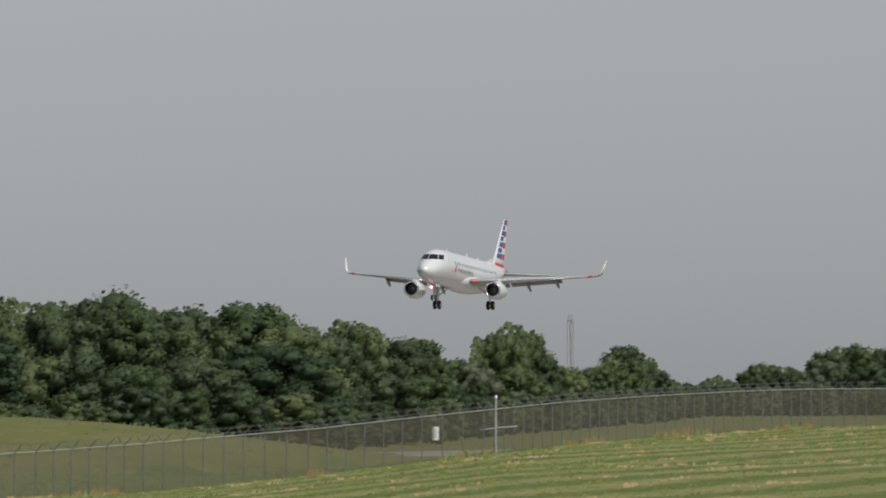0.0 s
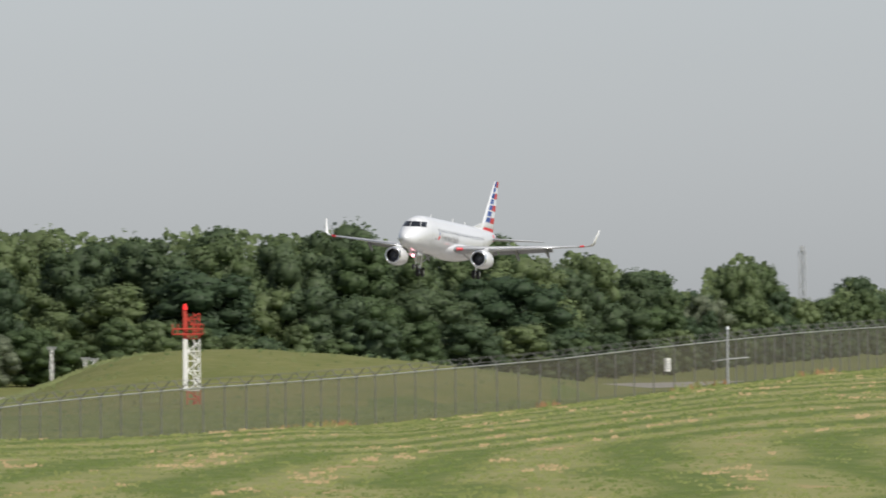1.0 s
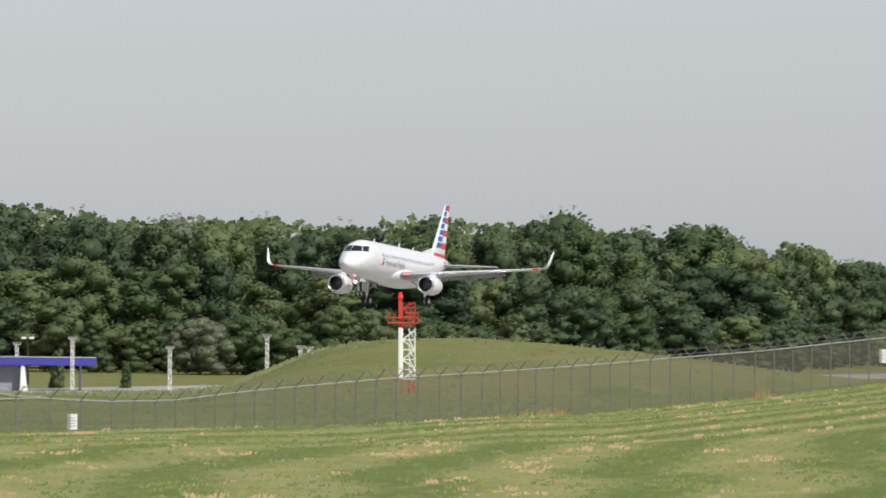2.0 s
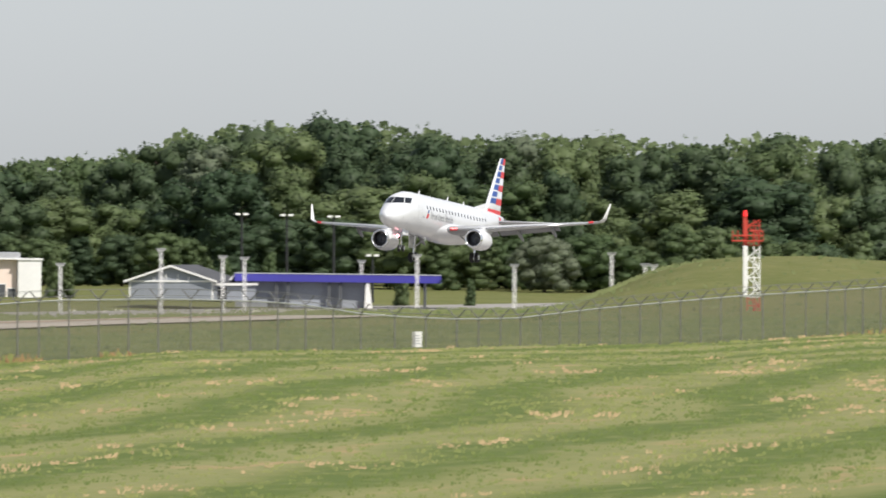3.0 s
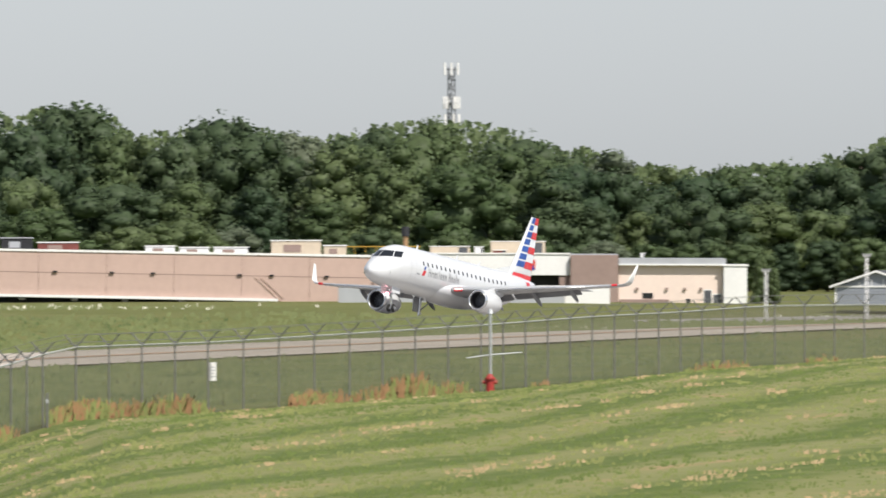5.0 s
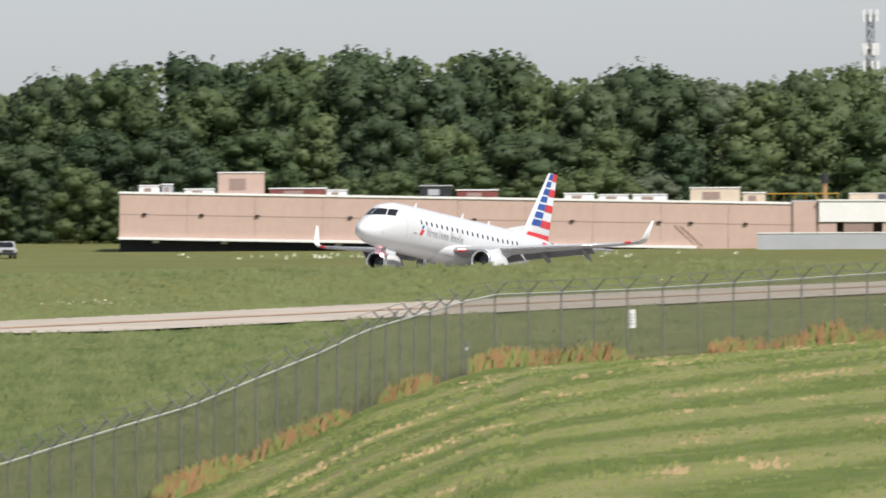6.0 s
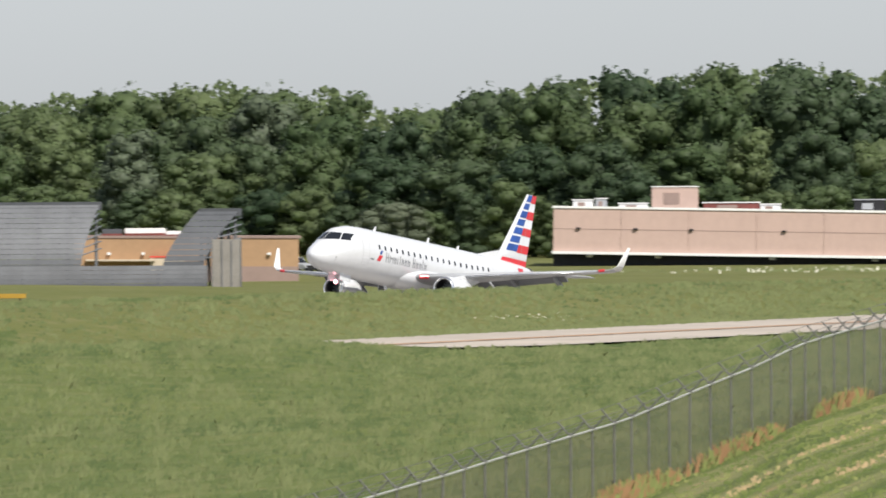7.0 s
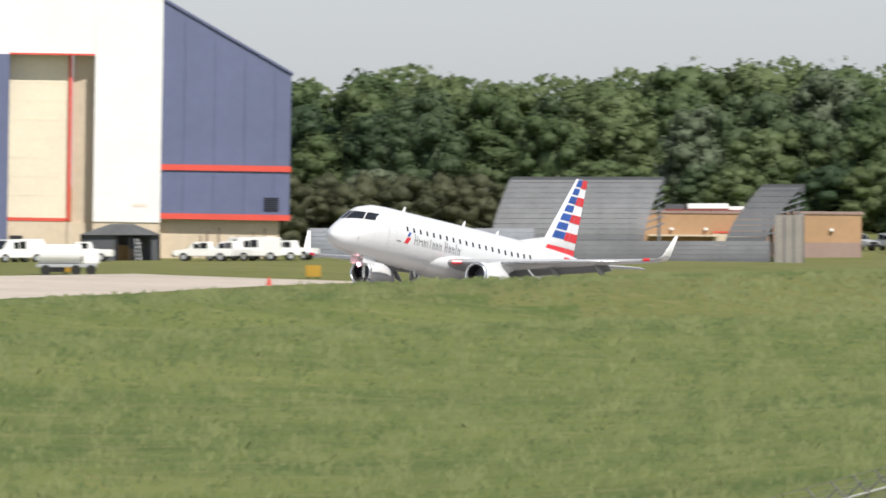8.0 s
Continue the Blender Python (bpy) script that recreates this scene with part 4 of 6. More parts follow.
def hangar():
    d = 1040.0
    z0 = 0.8
    b = thing("hangar", site(15.54, d, z0, 0, 0.9), "tall aircraft hangar, white front and navy side, coral stripes", "hangar")

    def X(az):
        return metres(15.54 - az, d)

    H0 = 20.8
    oL, oR, oT = X(16.207), X(15.834), 16.3
    xL = X(16.9)
    # white front round the opening
    part("front_pier", abox(oR, X(15.54), 0, 1.2, 3.1, H0, bevel=0.02), OFFWHITE, b)
    part("front_lintel", abox(xL, oR - 0.01, 0, 1.2, oT, H0 + 4), OFFWHITE, b)
    part("front_gable", poly(bmesh.new(), [(oR, 0, H0 + 0.01), (X(15.54), 0, H0 + 0.01), (oR, 0, H0 + 4)], (0, 1.2, 0)), OFFWHITE, b)
    part("blue_column", abox(xL, oL, -1.2, 0.9, -1, oT - 0.02, bevel=0.02), NAVY, b, "navy door leaf")
    part("lintel_trim", abox(oL, oR, -0.03, 0.0, oT - 0.02, oT + 0.12), CORAL, b)
    # recess
    part("jamb", abox(oR + 0.01, oR + 0.4, 1.2, 9.0, 3.0, oT), CREAM, b)
    part("jamb_base", abox(X(15.945), oR + 0.4, 1.2, 9.0, -1, 3.0), CREAM, b)
    jl = X(15.945)
    part("door_leaf", abox(oL - 3, jl, 1.5, 1.8, 3.35, oT + 1), DOORCREAM, b, "cream panelled hangar door")
    for i in range(9):
        part("door_rib", abox(oL - 3, jl, 1.485, 1.5, 3.6 + i * 1.5, 3.63 + i * 1.5), DOORCREAM, b)
    part("door_trim", abox(jl - 0.05, jl + 0.22, 1.3, 1.55, 3.1, oT), CORAL, b)
    part("door_trim", abox(oL - 3, jl + 0.22, 1.3, 1.55, 3.08, 3.33), CORAL, b)
    part("door_sill_wall", abox(oL - 3, jl + 0.2, 1.35, 1.7, -1, 3.06), CREAM, b)
    part("recess_wall", poly(bmesh.new(), [(jl + 0.3, 1.6, -1), (oR + 0.02, 1.25, -1), (oR + 0.02, 1.25, oT), (jl + 0.3, 1.6, oT)], (0.05, 0.4, 0)), CREAM, b)
    part("dark_door", abox(oL + 0.2, oL + 1.2, 1.28, 1.34, 0.3, 1.9), DARK, b)
    part("pier_base", abox(oR, X(15.54), 0.1, 1.2, -1, 3.1), CREAM, b)
    # plain pale pink block standing in for faint lettering on the pier
    part("pier_text_block", abox(X(15.66), X(15.6), -0.03, 0.0, 4.35, 4.6), PALEPINK, b)
    # navy side
    xr = X(14.975)
    h1 = 15.0
    bm = bmesh.new()
    poly(bm, [(0.02, 0.25, 3.45), (xr, 0.25, 3.45), (xr, 0.25, h1), (0.02, 0.25, H0 - 0.05)], (0, 20, 0))
    part("side_wall", bm, NAVY, b, "navy metal side wall")
    for i in range(4):
        x = 1.8 + i * 2.4
        if x < xr - 0.2:
            part("wall_rib", abox(x, x + 0.06, 0.2, 0.26, 3.5, H0 - 0.3 - x / xr * (H0 - h1)), NAVY, b)
    for za in (7.3, 3.42):
        part("stripe", abox(0.02, xr + 0.08, 0.12, 0.19, za, za + 0.46), CORAL, b, "coral painted stripe")
    part("roof_edge", poly(bmesh.new(), [(0.02, 0.1, H0 - 0.03), (xr + 0.15, 0.1, h1), (xr + 0.15, 0.1, h1 + 0.2), (0.02, 0.1, H0 + 0.2)], (0, 20, 0)), NAVY, b)
    part("lower_wall", abox(0.02, X(15.018), 1.0, 19, -1, 3.45), CREAM, b)
    lv = part("louvre", abox(X(15.085), X(15.02), 0.14, 0.22, 4.25, 5.3), NAVY, b)
    for i in range(6):
        part("louvre_slat", abox(X(15.083), X(15.022), 0.08, 0.14, 4.3 + i * 0.17, 4.39 + i * 0.17), DARK, lv)
    for i, az in enumerate((15.36, 15.33, 15.28, 15.2, 15.13, 15.08)):
        part("wall_pipe", arod((X(az), 0.9, -0.5), (X(az), 0.9, 2.2 + 0.3 * (i % 3)), 0.06, n=6), BROWN, b)
    # lean-to canopy in front
    s = thing("shed", site(15.71, d - 14, z0), "grey open-sided equipment shed with gabled roof", "shed")
    hw = metres(0.17, d - 14)
    part("side_panel", abox(-hw, -hw * 0.1, 0, 0.1, -0.4, 2.2), SLATE, s)
    part("side_panel", abox(hw * 0.8, hw, 0, 0.1, -0.4, 2.2), SLATE, s)
    part("back_panel", abox(-hw, hw, 4.9, 5, -0.4, 2.2), SLATE, s)
    for x in (-hw, -0.1 * hw, 0.25 * hw, hw):
        part("post", arod((x, -0.05, -0.4), (x, -0.05, 2.2), 0.08), DARK, s)
    bm = bmesh.new()
    poly(bm, [(-hw - 0.2, -0.3, 2.2), (hw + 0.2, -0.3, 2.2), (hw * 0.35, -0.3, 3.05), (-hw * 0.25, -0.3, 3.05)], (0, 5.4, 0))
    part("roof", bm, STEELGREY, s)
    ld = thing("step_ladder", site(15.63, d - 15.5, z0 - 0.2), "aluminium step ladder leaning in the shed", "ladder")
    for x in (-0.25, 0.25):
        part("rail", arod((x, 0, 0), (x * 0.5 - 0.15, 0.5, 2.1), 0.035), STEEL, ld)
    for i in range(6):
        part("rung", arod((-0.25, 0.06 * i, 0.25 + 0.3 * i), (0.22, 0.06 * i, 0.25 + 0.3 * i), 0.025), STEEL, ld)
    for k, az in enumerate((15.74, 15.70, 15.68)):
        cr = thing("crate", site(az, d - 12.5, z0 - 0.1), "raw wooden crate stack in the shed", "crate", "crates")
        part("side", abox(-0.4, 0.4, 0, 0.8, 0, 1.2 + 0.3 * (k % 2), bevel=0.02), WOOD, cr)
        for i in range(4):
            part("slat", abox(-0.43, 0.43, -0.03, 0.0, 0.08 + 0.32 * i, 0.25 + 0.32 * i), WOOD, cr)


def blast_wall(name, az_l, az_r, d, el_t, el_b, lean, label, n=10, mat=None, skew=0.0):
    """A jet blast deflector: curved steel slats on braced frames."""
    g = at((az_l + az_r) / 2, d)
    zt, zb = level(el_t, d) - g.z, level(el_b, d) - g.z
    hw = metres(az_l - az_r, d) / 2
    t = thing(name, pose(*g, 0, 0, (az_l + az_r) / 2), label, "blast fence", "blast deflectors")
    mt = mat or STEELGREY
    for i in range(n):
        f0, f1 = i / n, (i + 0.94) / n
        y0, y1 = lean * f0 ** 1.6, lean * f1 ** 1.6
        za, zc = zb + (zt - zb) * f0, zb + (zt - zb) * f1
        s0, s1 = skew * f0 ** 1.4, skew * f1 ** 1.4
        bm = bmesh.new()
        poly(bm, [(-hw + s0, y0, za), (hw + s0, y0, za), (hw + s1, y1, zc), (-hw + s1, y1, zc)], (0, 0.14, 0.0))
        part("slat", bm, mt, t)
    for k in range(6):
        x = -hw + 0.3 + (2 * hw - 0.6) * k / 5
        bm = bmesh.new()
        rod(bm, (x + skew * 0.9, lean * 0.5 + 0.6, -0.5), (x + skew * 0.96, lean + 0.5, zt - 0.2), 0.1)
        rod(bm, (x + skew, lean + 3, -0.5), (x + skew * 0.96, lean + 0.4, zt - 0.3), 0.09)
        part("brace", bm, STEELGREY if k == 5 else DARK, t)
    if skew:
        for k in range(7):                  # the open end frame of the bent wall
            f = 0.15 + 0.12 * k
            q = skew * f ** 1.4
            part("end_strut", arod((hw + q, lean * f ** 1.6 + 0.15, zb + (zt - zb) * f), (hw + skew * 1.02, lean + 0.6, zb + (zt - zb) * min(0.96, f + 0.1)), 0.06, n=6), BLUEGREY, t)
        part("top_lip", abox(-hw + skew, hw + skew + 0.1, lean - 0.2, lean + 0.5, zt - 0.62, zt + 0.05, bevel=0.03), SLATE, t, "dark cap along the top")
    part("footing", abox(-hw, hw, -0.3, 0.5, -0.6, max(0.05, zb - 0.01)), mt, t)
    return t


long_building()
office_building()
gable_house()
pavilion()
for az, el in ((6.255, -0.115), (5.985, -0.146), (5.89, -0.152), (5.135, -0.140), (4.709, -0.182), (4.284, -0.130), (4.138, -0.178), (4.10, -0.182), (6.695, -0.180)):
    approach_pole(az, 1130 if az > 4.2 else 1145, el)
approach_pole(5.378, 1200, -0.165)
for az, el in ((5.902, 0.040), (5.705, 0.036), (5.50, 0.030), (5.33, -0.14)):
    tall_lamp(az, 1235, el)
cell_tower()
radio_mast()
glide_mast()
hangar()
blast_wall("blast_fence", 14.09, 13.42, 1085, -0.026, -0.295, 3.2, "large curved grey steel blast deflector", 12, skew=1.65)
blast_wall("blast_fence", 13.065, 12.885, 1092, -0.058, -0.31, 3.0, "tall dark curved steel blast deflector", 10, SLATE, skew=3.1)
blast_wall("low_blast_fence", 14.886, 13.9, 1075, -0.248, -0.36, 0.6, "low blue-grey slatted blast fence beside the apron", 6, BLUEGREY)
blast_wall("low_blast_fence", 13.89, 12.87, 1070, -0.303, -0.40, 0.6, "low grey slatted blast fence beside the apron", 5, DARKSTEEL)
gp = thing("end_panel", site(12.785, 1088), "pale grey weathered sheet wall beside the deflector", "wall")
part("sheet", abox(-1.25, 1.25, 0, 0.3, -0.5, level(-0.19, 1088) - at(12.785, 1088).z, bevel=0.02), GREYSHEET, gp)
for i in range(4):
    part("post", abox(-1.25 + i * 0.8, -1.15 + i * 0.8, -0.06, 0.0, -0.5, level(-0.195, 1088) - at(12.785, 1088).z), STEELGREY, gp)


def ochre_building():
    d = 1125.0
    b = thing("service_building", site(12.95, d, 0.7, 0, 0.4), "flat-roofed ochre service building with white roof units", "building")

    def X(az):
        return metres(12.95 - az, d)

    part("wall", abox(X(13.45), X(12.47), 0, 18, -0.5, level(-0.185, d) - 0.7, bevel=0.03), OCHRE, b)
    part("coping", abox(X(13.46), X(12.46), -0.08, 18, level(-0.185, d) - 0.7, level(-0.18, d) - 0.6), BROWN, b)
    part("low_band", abox(X(13.45), X(12.47), -0.05, 0.0, -0.5, 1.25), BROWN, b)
    part("awning", abox(X(13.4), X(13.1), -1.4, 0, 1.7, 1.85), CREAM, b)
    part("pale_panel", abox(X(13.12), X(12.97), -0.6, -0.1, 0.9, 2.0), CREAM, b)
    part("red_edge", abox(X(13.12), X(12.97), -0.66, -0.1, 2.0, 2.15), CORAL, b)
    for az in (13.3, 13.15, 12.6):
        part("wall_lamp", abox(X(az) - 0.15, X(az) + 0.15, -0.3, 0, 2.2, 2.45, bevel=0.04), OFFWHITE, b)
    for a0, a1, h, mt in ((13.33, 13.24, 0.8, SLATE), (13.23, 13.05, 0.85, OFFWHITE), (13.05, 12.98, 0.6, OFFWHITE)):
        r = thing("roof_unit", site((a0 + a1) / 2, d + 5, level(-0.185, d) + 0.02), "low roof unit on the service building", "roof unit", "roof units")
        hw = metres(a0 - a1, d) / 2
        part("housing", abox(-hw, hw, 0, 3, -0.2, h, bevel=0.05), mt, r)
        part("band", abox(-hw, hw, -0.03, 0.0, h * 0.25, h * 0.5), RUST, r)
    # guard kiosk with a flat awning
    k = thing("kiosk", site(12.20, 1150, 0.8), "open kiosk under a flat cream awning", "kiosk")
    hw = metres(0.15, 1150)
    part("awning", abox(-hw, hw, -1, 3, 1.85, 2.3, bevel=0.04), CREAM, k)
    for x in (-hw + 0.3, -0.6, 0.8, hw - 0.3):
        part("post", arod((x, -0.6, -0.5), (x, -0.6, 1.86), 0.09), OFFWHITE, k)
    part("booth", abox(-1.2, 0.9, 0.2, 2.2, -0.5, 1.5, bevel=0.03), SIDING, k)
    part("booth_window", abox(-0.8, 0.5, 0.15, 0.2, 0.6, 1.2), GLASS, k)


ochre_building()


def vehicle(az, d, turn, body_mat, label, kind="pickup"):
    """A parked pickup or van: body, cab, glass, bumpers, lights and four wheels."""
    g = at(az, d)
    t = thing("pickup_truck" if kind == "pickup" else "van", pose(*g, 0, 0, turn) @ Matrix.Scale(0.88, 4), label, "truck" if kind == "pickup" else "van", "parked vehicles")
    L, W = 5.3, 1.9
    bm = bmesh.new()
    if kind == "pickup":
        prof = [(-2.6, 0.45), (2.6, 0.45), (2.62, 0.95), (1.35, 1.08), (0.65, 1.72), (-0.55, 1.75), (-0.75, 1.1), (-2.6, 1.05)]
    else:
        prof = [(-2.5, 0.4), (2.5, 0.4), (2.52, 0.95), (1.9, 1.1), (1.2, 2.0), (-2.45, 2.05)]
    poly(bm, [(x, -W / 2, z) for x, z in prof], (0, W, 0))
    bmesh.ops.bevel(bm, geom=list(bm.edges), offset=0.05, segments=2, affect="EDGES")
    part("body", bm, body_mat, t)
    z0, z1 = (1.14, 1.62) if kind == "pickup" else (1.2, 1.85)
    for sd in (-1, 1):
        y = sd * (W / 2 + 0.005)
        a, b = sorted((y, y + sd * 0.015))
        part("side_window", abox(-0.5, 0.15, a, b, z0, z1), GLASS, t)
        part("side_window", abox(0.22, 0.75, a, b, z0, z1 - 0.08), GLASS, t)
        part("headlight", abox(2.58, 2.66, sd * 0.85 - 0.15, sd * 0.85 + 0.05, 0.7, 0.88), STEEL, t)
    x0, x1, zz0, zz1 = (1.28, 0.72, 1.16, 1.66) if kind == "pickup" else (1.86, 1.28, 1.18, 1.9)
    part("windscreen", poly(bmesh.new(), [(x0 + 0.03, -0.8, zz0), (x0 + 0.03, 0.8, zz0), (x1 + 0.03, 0.72, zz1), (x1 + 0.03, -0.72, zz1)], (0.02, 0, 0.02)), GLASS, t)
    part("bumper", abox(2.55, 2.72, -0.95, 0.95, 0.4, 0.62, bevel=0.03), DARK, t)
    part("grille", abox(2.6, 2.65, -0.6, 0.6, 0.66, 0.9), DARK, t)
    wm = bmesh.new()
    rod(wm, (0, -0.12, 0), (0, 0.12, 0), 0.38, n=16)
    wheel_me = mesh_of(wm, "wheel", BLACK)
    rm = bmesh.new()
    rod(rm, (0, -0.13, 0), (0, 0.13, 0), 0.22, n=12)
    rim_me = mesh_of(rm, "rim", STEEL)
    for x in (-1.65, 1.65):
        for sd in (-1, 1):
            w = part("wheel", wheel_me, None, t)
            w.location = (x, sd * 0.86, 0.38)
            part("rim", rim_me, None, w)
    return t


for az, d, turn, kind in ((15.345, 1020, 184, "pickup"), (15.225, 1022, 170, "pickup"), (15.13, 1024, 190, "van"), (15.05, 1025, 200, "pickup"), (14.975, 1028, 178, "pickup"), (15.16, 1033, 165, "van"),
                          (16.17, 1015, 230, "van"), (16.08, 1018, 225, "pickup"), (15.87, 1020, 188, "pickup")):
    vehicle(az, d, turn, OFFWHITE, "white parked service pickup near the hangar" if kind == "pickup" else "white parked service van near the hangar", kind)
vehicle(12.03, 1160, -60, RED, "red parked pickup behind the airfield fence")
for az in (11.95, 11.86, 12.12, 12.5, 12.35):
    vehicle(az, 1170, -70 + 40 * (az > 12), GREY, "grey parked pickup behind the airfield fence")

# shrubs and trees that stand forward of the wood
for i in range(11):
    tree(14.98 - 0.085 * i, 1150 + 4 * (i % 3), level(-0.0 - 0.05 * (i % 2), 1150) - 0.8, 1.5, 7, 3, group="car park trees")
for az, el in ((6.72, -0.11), (6.66, -0.17), (5.98, -0.12), (5.78, -0.10), (6.05, -0.13), (5.2, -0.15), (4.9, -0.2), (12.27, -0.13), (12.85, -0.12)):
    tree(az, 1215, level(el, 1215) - 1.0, 1.0, 1, 0, group="young trees")


# ---- aeroplane ----
PLANE = thing("airliner", Matrix.Identity(4), "white twin-engine regional jet with red and blue striped tail fin", "airplane")
X0 = 15.7      # nose ahead of the main wheels
STATIONS = [(0.0, 2.40, 0.03, 0.03), (0.12, 2.40, 0.29, 0.27), (0.4, 2.41, 0.58, 0.54), (0.9, 2.45, 0.86, 0.81), (1.6, 2.57, 1.09, 1.08), (2.4, 2.77, 1.26, 1.36), (3.3, 2.98, 1.39, 1.64),
            (4.6, 3.09, 1.48, 1.79), (6.0, 3.11, 1.505, 1.83), (20.0, 3.11, 1.505, 1.83), (22.5, 3.24, 1.44, 1.69), (25.0, 3.55, 1.22, 1.35), (27.5, 3.93, 0.90, 0.93),
            (29.8, 4.20, 0.52, 0.57), (31.1, 4.33, 0.25, 0.30), (31.6, 4.36, 0.10, 0.13)]
ST = np.array(STATIONS)
SILVER = material("pearl_white_paint", (0.73, 0.74, 0.76), 0.24, 0.12, vary=0.02, scale=0.3, fine=0.015, spec=0.6)
ALU = material("polished_aluminium", (0.70, 0.71, 0.73), 0.25, 0.9, vary=0.04, scale=0.8)
WINGGREY = material("wing_grey", (0.42, 0.43, 0.45), 0.35, 0.1, vary=0.05, scale=0.4, fine=0.03)
# wing grey darkened for flaps and fairings: underside shade put into the colour
FLAPSHADE = material("shaded_flap_grey", (0.24, 0.245, 0.26), 0.4, 0.1, vary=0.06, scale=0.5, fine=0.03)
TITLE = material("title_grey", (0.20, 0.21, 0.23), 0.4)
TAILBLUE = material("tail_blue", (0.025, 0.085, 0.34), 0.3, vary=0.25, scale=0.9)
TAILRED = material("tail_red", (0.62, 0.03, 0.045), 0.3, vary=0.06, scale=0.5)
SEAM = material("panel_seam", (0.42, 0.42, 0.43), 0.5)
LANDING = glow("landing_light", (1.0, 0.38, 0.45), 7.0)


def hull(x, th, out=0.0):
    """A point of the fuselage x metres behind the nose, th degrees from the top towards the aircraft's left."""
    k = [np.interp(x, ST[:, 0], ST[:, i]) for i in (1, 2, 3)]
    t = radians(th)
    return Vector((X0 - x, (k[1] + out) * math.sin(t), k[0] + (k[2] + out) * math.cos(t)))


def nose_x(y, z):
    """How far behind the nose the hull passes through (y, z)."""
    a, b = 0.0, 7.0
    for _ in range(26):
        m = (a + b) / 2
        c, w, h = (np.interp(m, ST[:, 0], ST[:, i]) for i in (1, 2, 3))
        if (y / w) ** 2 + ((z - c) / h) ** 2 > 1:
            a = m
        else:
            b = m
    return a


def nose_pane(corners, n=5):
    """A glazing pane on the nose from four (y, z) corners, in order round."""
    bm = bmesh.new()
    c = [Vector(q) for q in corners]
    g = []
    for i in range(n + 1):
        row = []
        for j in range(n + 1):
            u, v = i / n, j / n
            q = c[0] * (1 - u) * (1 - v) + c[1] * u * (1 - v) + c[2] * u * v + c[3] * (1 - u) * v
            x = nose_x(abs(q[0]), q[1])
            row.append(bm.verts.new((X0 - x + 0.02, q[0] * 1.012, q[1] + 0.012)))
        g.append(row)
    for i in range(n):
        for j in range(n):
            bm.faces.new((g[i][j], g[i + 1][j], g[i + 1][j + 1], g[i][j + 1]))
    bmesh.ops.recalc_face_normals(bm, faces=bm.faces)
    return bm


def hull_patch(x0, x1, t0, t1, nx=2, nt=3, out=0.012, slant=0.0):
    bm = bmesh.new()
    g = [[bm.verts.new(hull(x0 + (x1 - x0) * i / nx + slant * j / nt, t0 + (t1 - t0) * j / nt, out)) for j in range(nt + 1)] for i in range(nx + 1)]
    for i in range(nx):
        for j in range(nt):
            bm.faces.new((g[i][j], g[i + 1][j], g[i + 1][j + 1], g[i][j + 1]))
    return bm


def foil(bm, sections, n=14):
    """A wing from sections (leading edge point, chord, thickness, up vector)."""
    rings = []
    for le, chord, thick, upv in sections:
        ring = []
        for i in range(2 * n):
            a = math.pi * i / n
            xc = 0.5 * (1 + math.cos(a))
            yt = 5 * thick * (0.2969 * math.sqrt(xc) - 0.126 * xc - 0.3516 * xc ** 2 + 0.2843 * xc ** 3 - 0.1036 * xc ** 4) * chord
            sgn = 1 if i <= n else -1
            ring.append(bm.verts.new(Vector(le) + Vector((-xc * chord, 0, 0)) + Vector(upv) * yt * sgn))
        rings.append(ring)
    for a, b in zip(rings, rings[1:]):
        for i in range(2 * n):
            bm.faces.new((a[i], a[(i + 1) % (2 * n)], b[(i + 1) % (2 * n)], b[i]))
    bm.faces.new(rings[0]), bm.faces.new(rings[-1])
    bmesh.ops.recalc_face_normals(bm, faces=bm.faces)
    return bm


def lathe(bm, prof, y, z, n=30):
    rr = [[bm.verts.new((x, y + r * math.sin(t), z + r * math.cos(t))) for t in np.linspace(0, 2 * math.pi, n, endpoint=False)] for x, r in prof]
    for a, b in zip(rr, rr[1:]):
        for i in range(n):
            bm.faces.new((a[i], a[(i + 1) % n], b[(i + 1) % n], b[i]))
    bmesh.ops.recalc_face_normals(bm, faces=bm.faces)
    return bm


FIN = [(4.45, -10.05, -14.8), (5.4, -10.85, -15.0), (9.93, -14.52, -15.95)]


def fin_point(u, z, side, out=0.0):
    le, te = np.interp(z, [f[0] for f in FIN], [f[1] for f in FIN]), np.interp(z, [f[0] for f in FIN], [f[2] for f in FIN])
    c = le - te
    yt = 5 * 0.085 * (0.2969 * math.sqrt(max(u, 0)) - 0.126 * u - 0.3516 * u ** 2 + 0.2843 * u ** 3 - 0.1036 * u ** 4) * c
    return Vector((le - u * c, side * (yt + out), z))


def fin_patch(u0, u1, z0, z1, side):
    bm = bmesh.new()
    g = [[bm.verts.new(fin_point(u0 + (u1 - u0) * i / 6, z0 + (z1 - z0) * j / 3, side, 0.014)) for j in range(4)] for i in range(7)]
    for i in range(6):
        for j in range(3):
            bm.faces.new((g[i][j], g[i + 1][j], g[i + 1][j + 1], g[i][j + 1]))
    return bm


def lathe_wheel(x, y, z, r, w):
    bm = arod((x, y - w / 2, z), (x, y + w / 2, z), r, n=22)
    rim = [e for e in bm.edges if abs(e.verts[0].co.y - e.verts[1].co.y) < 1e-4]
    bmesh.ops.bevel(bm, geom=rim, offset=0.06, segments=2, affect="EDGES")
    return bm


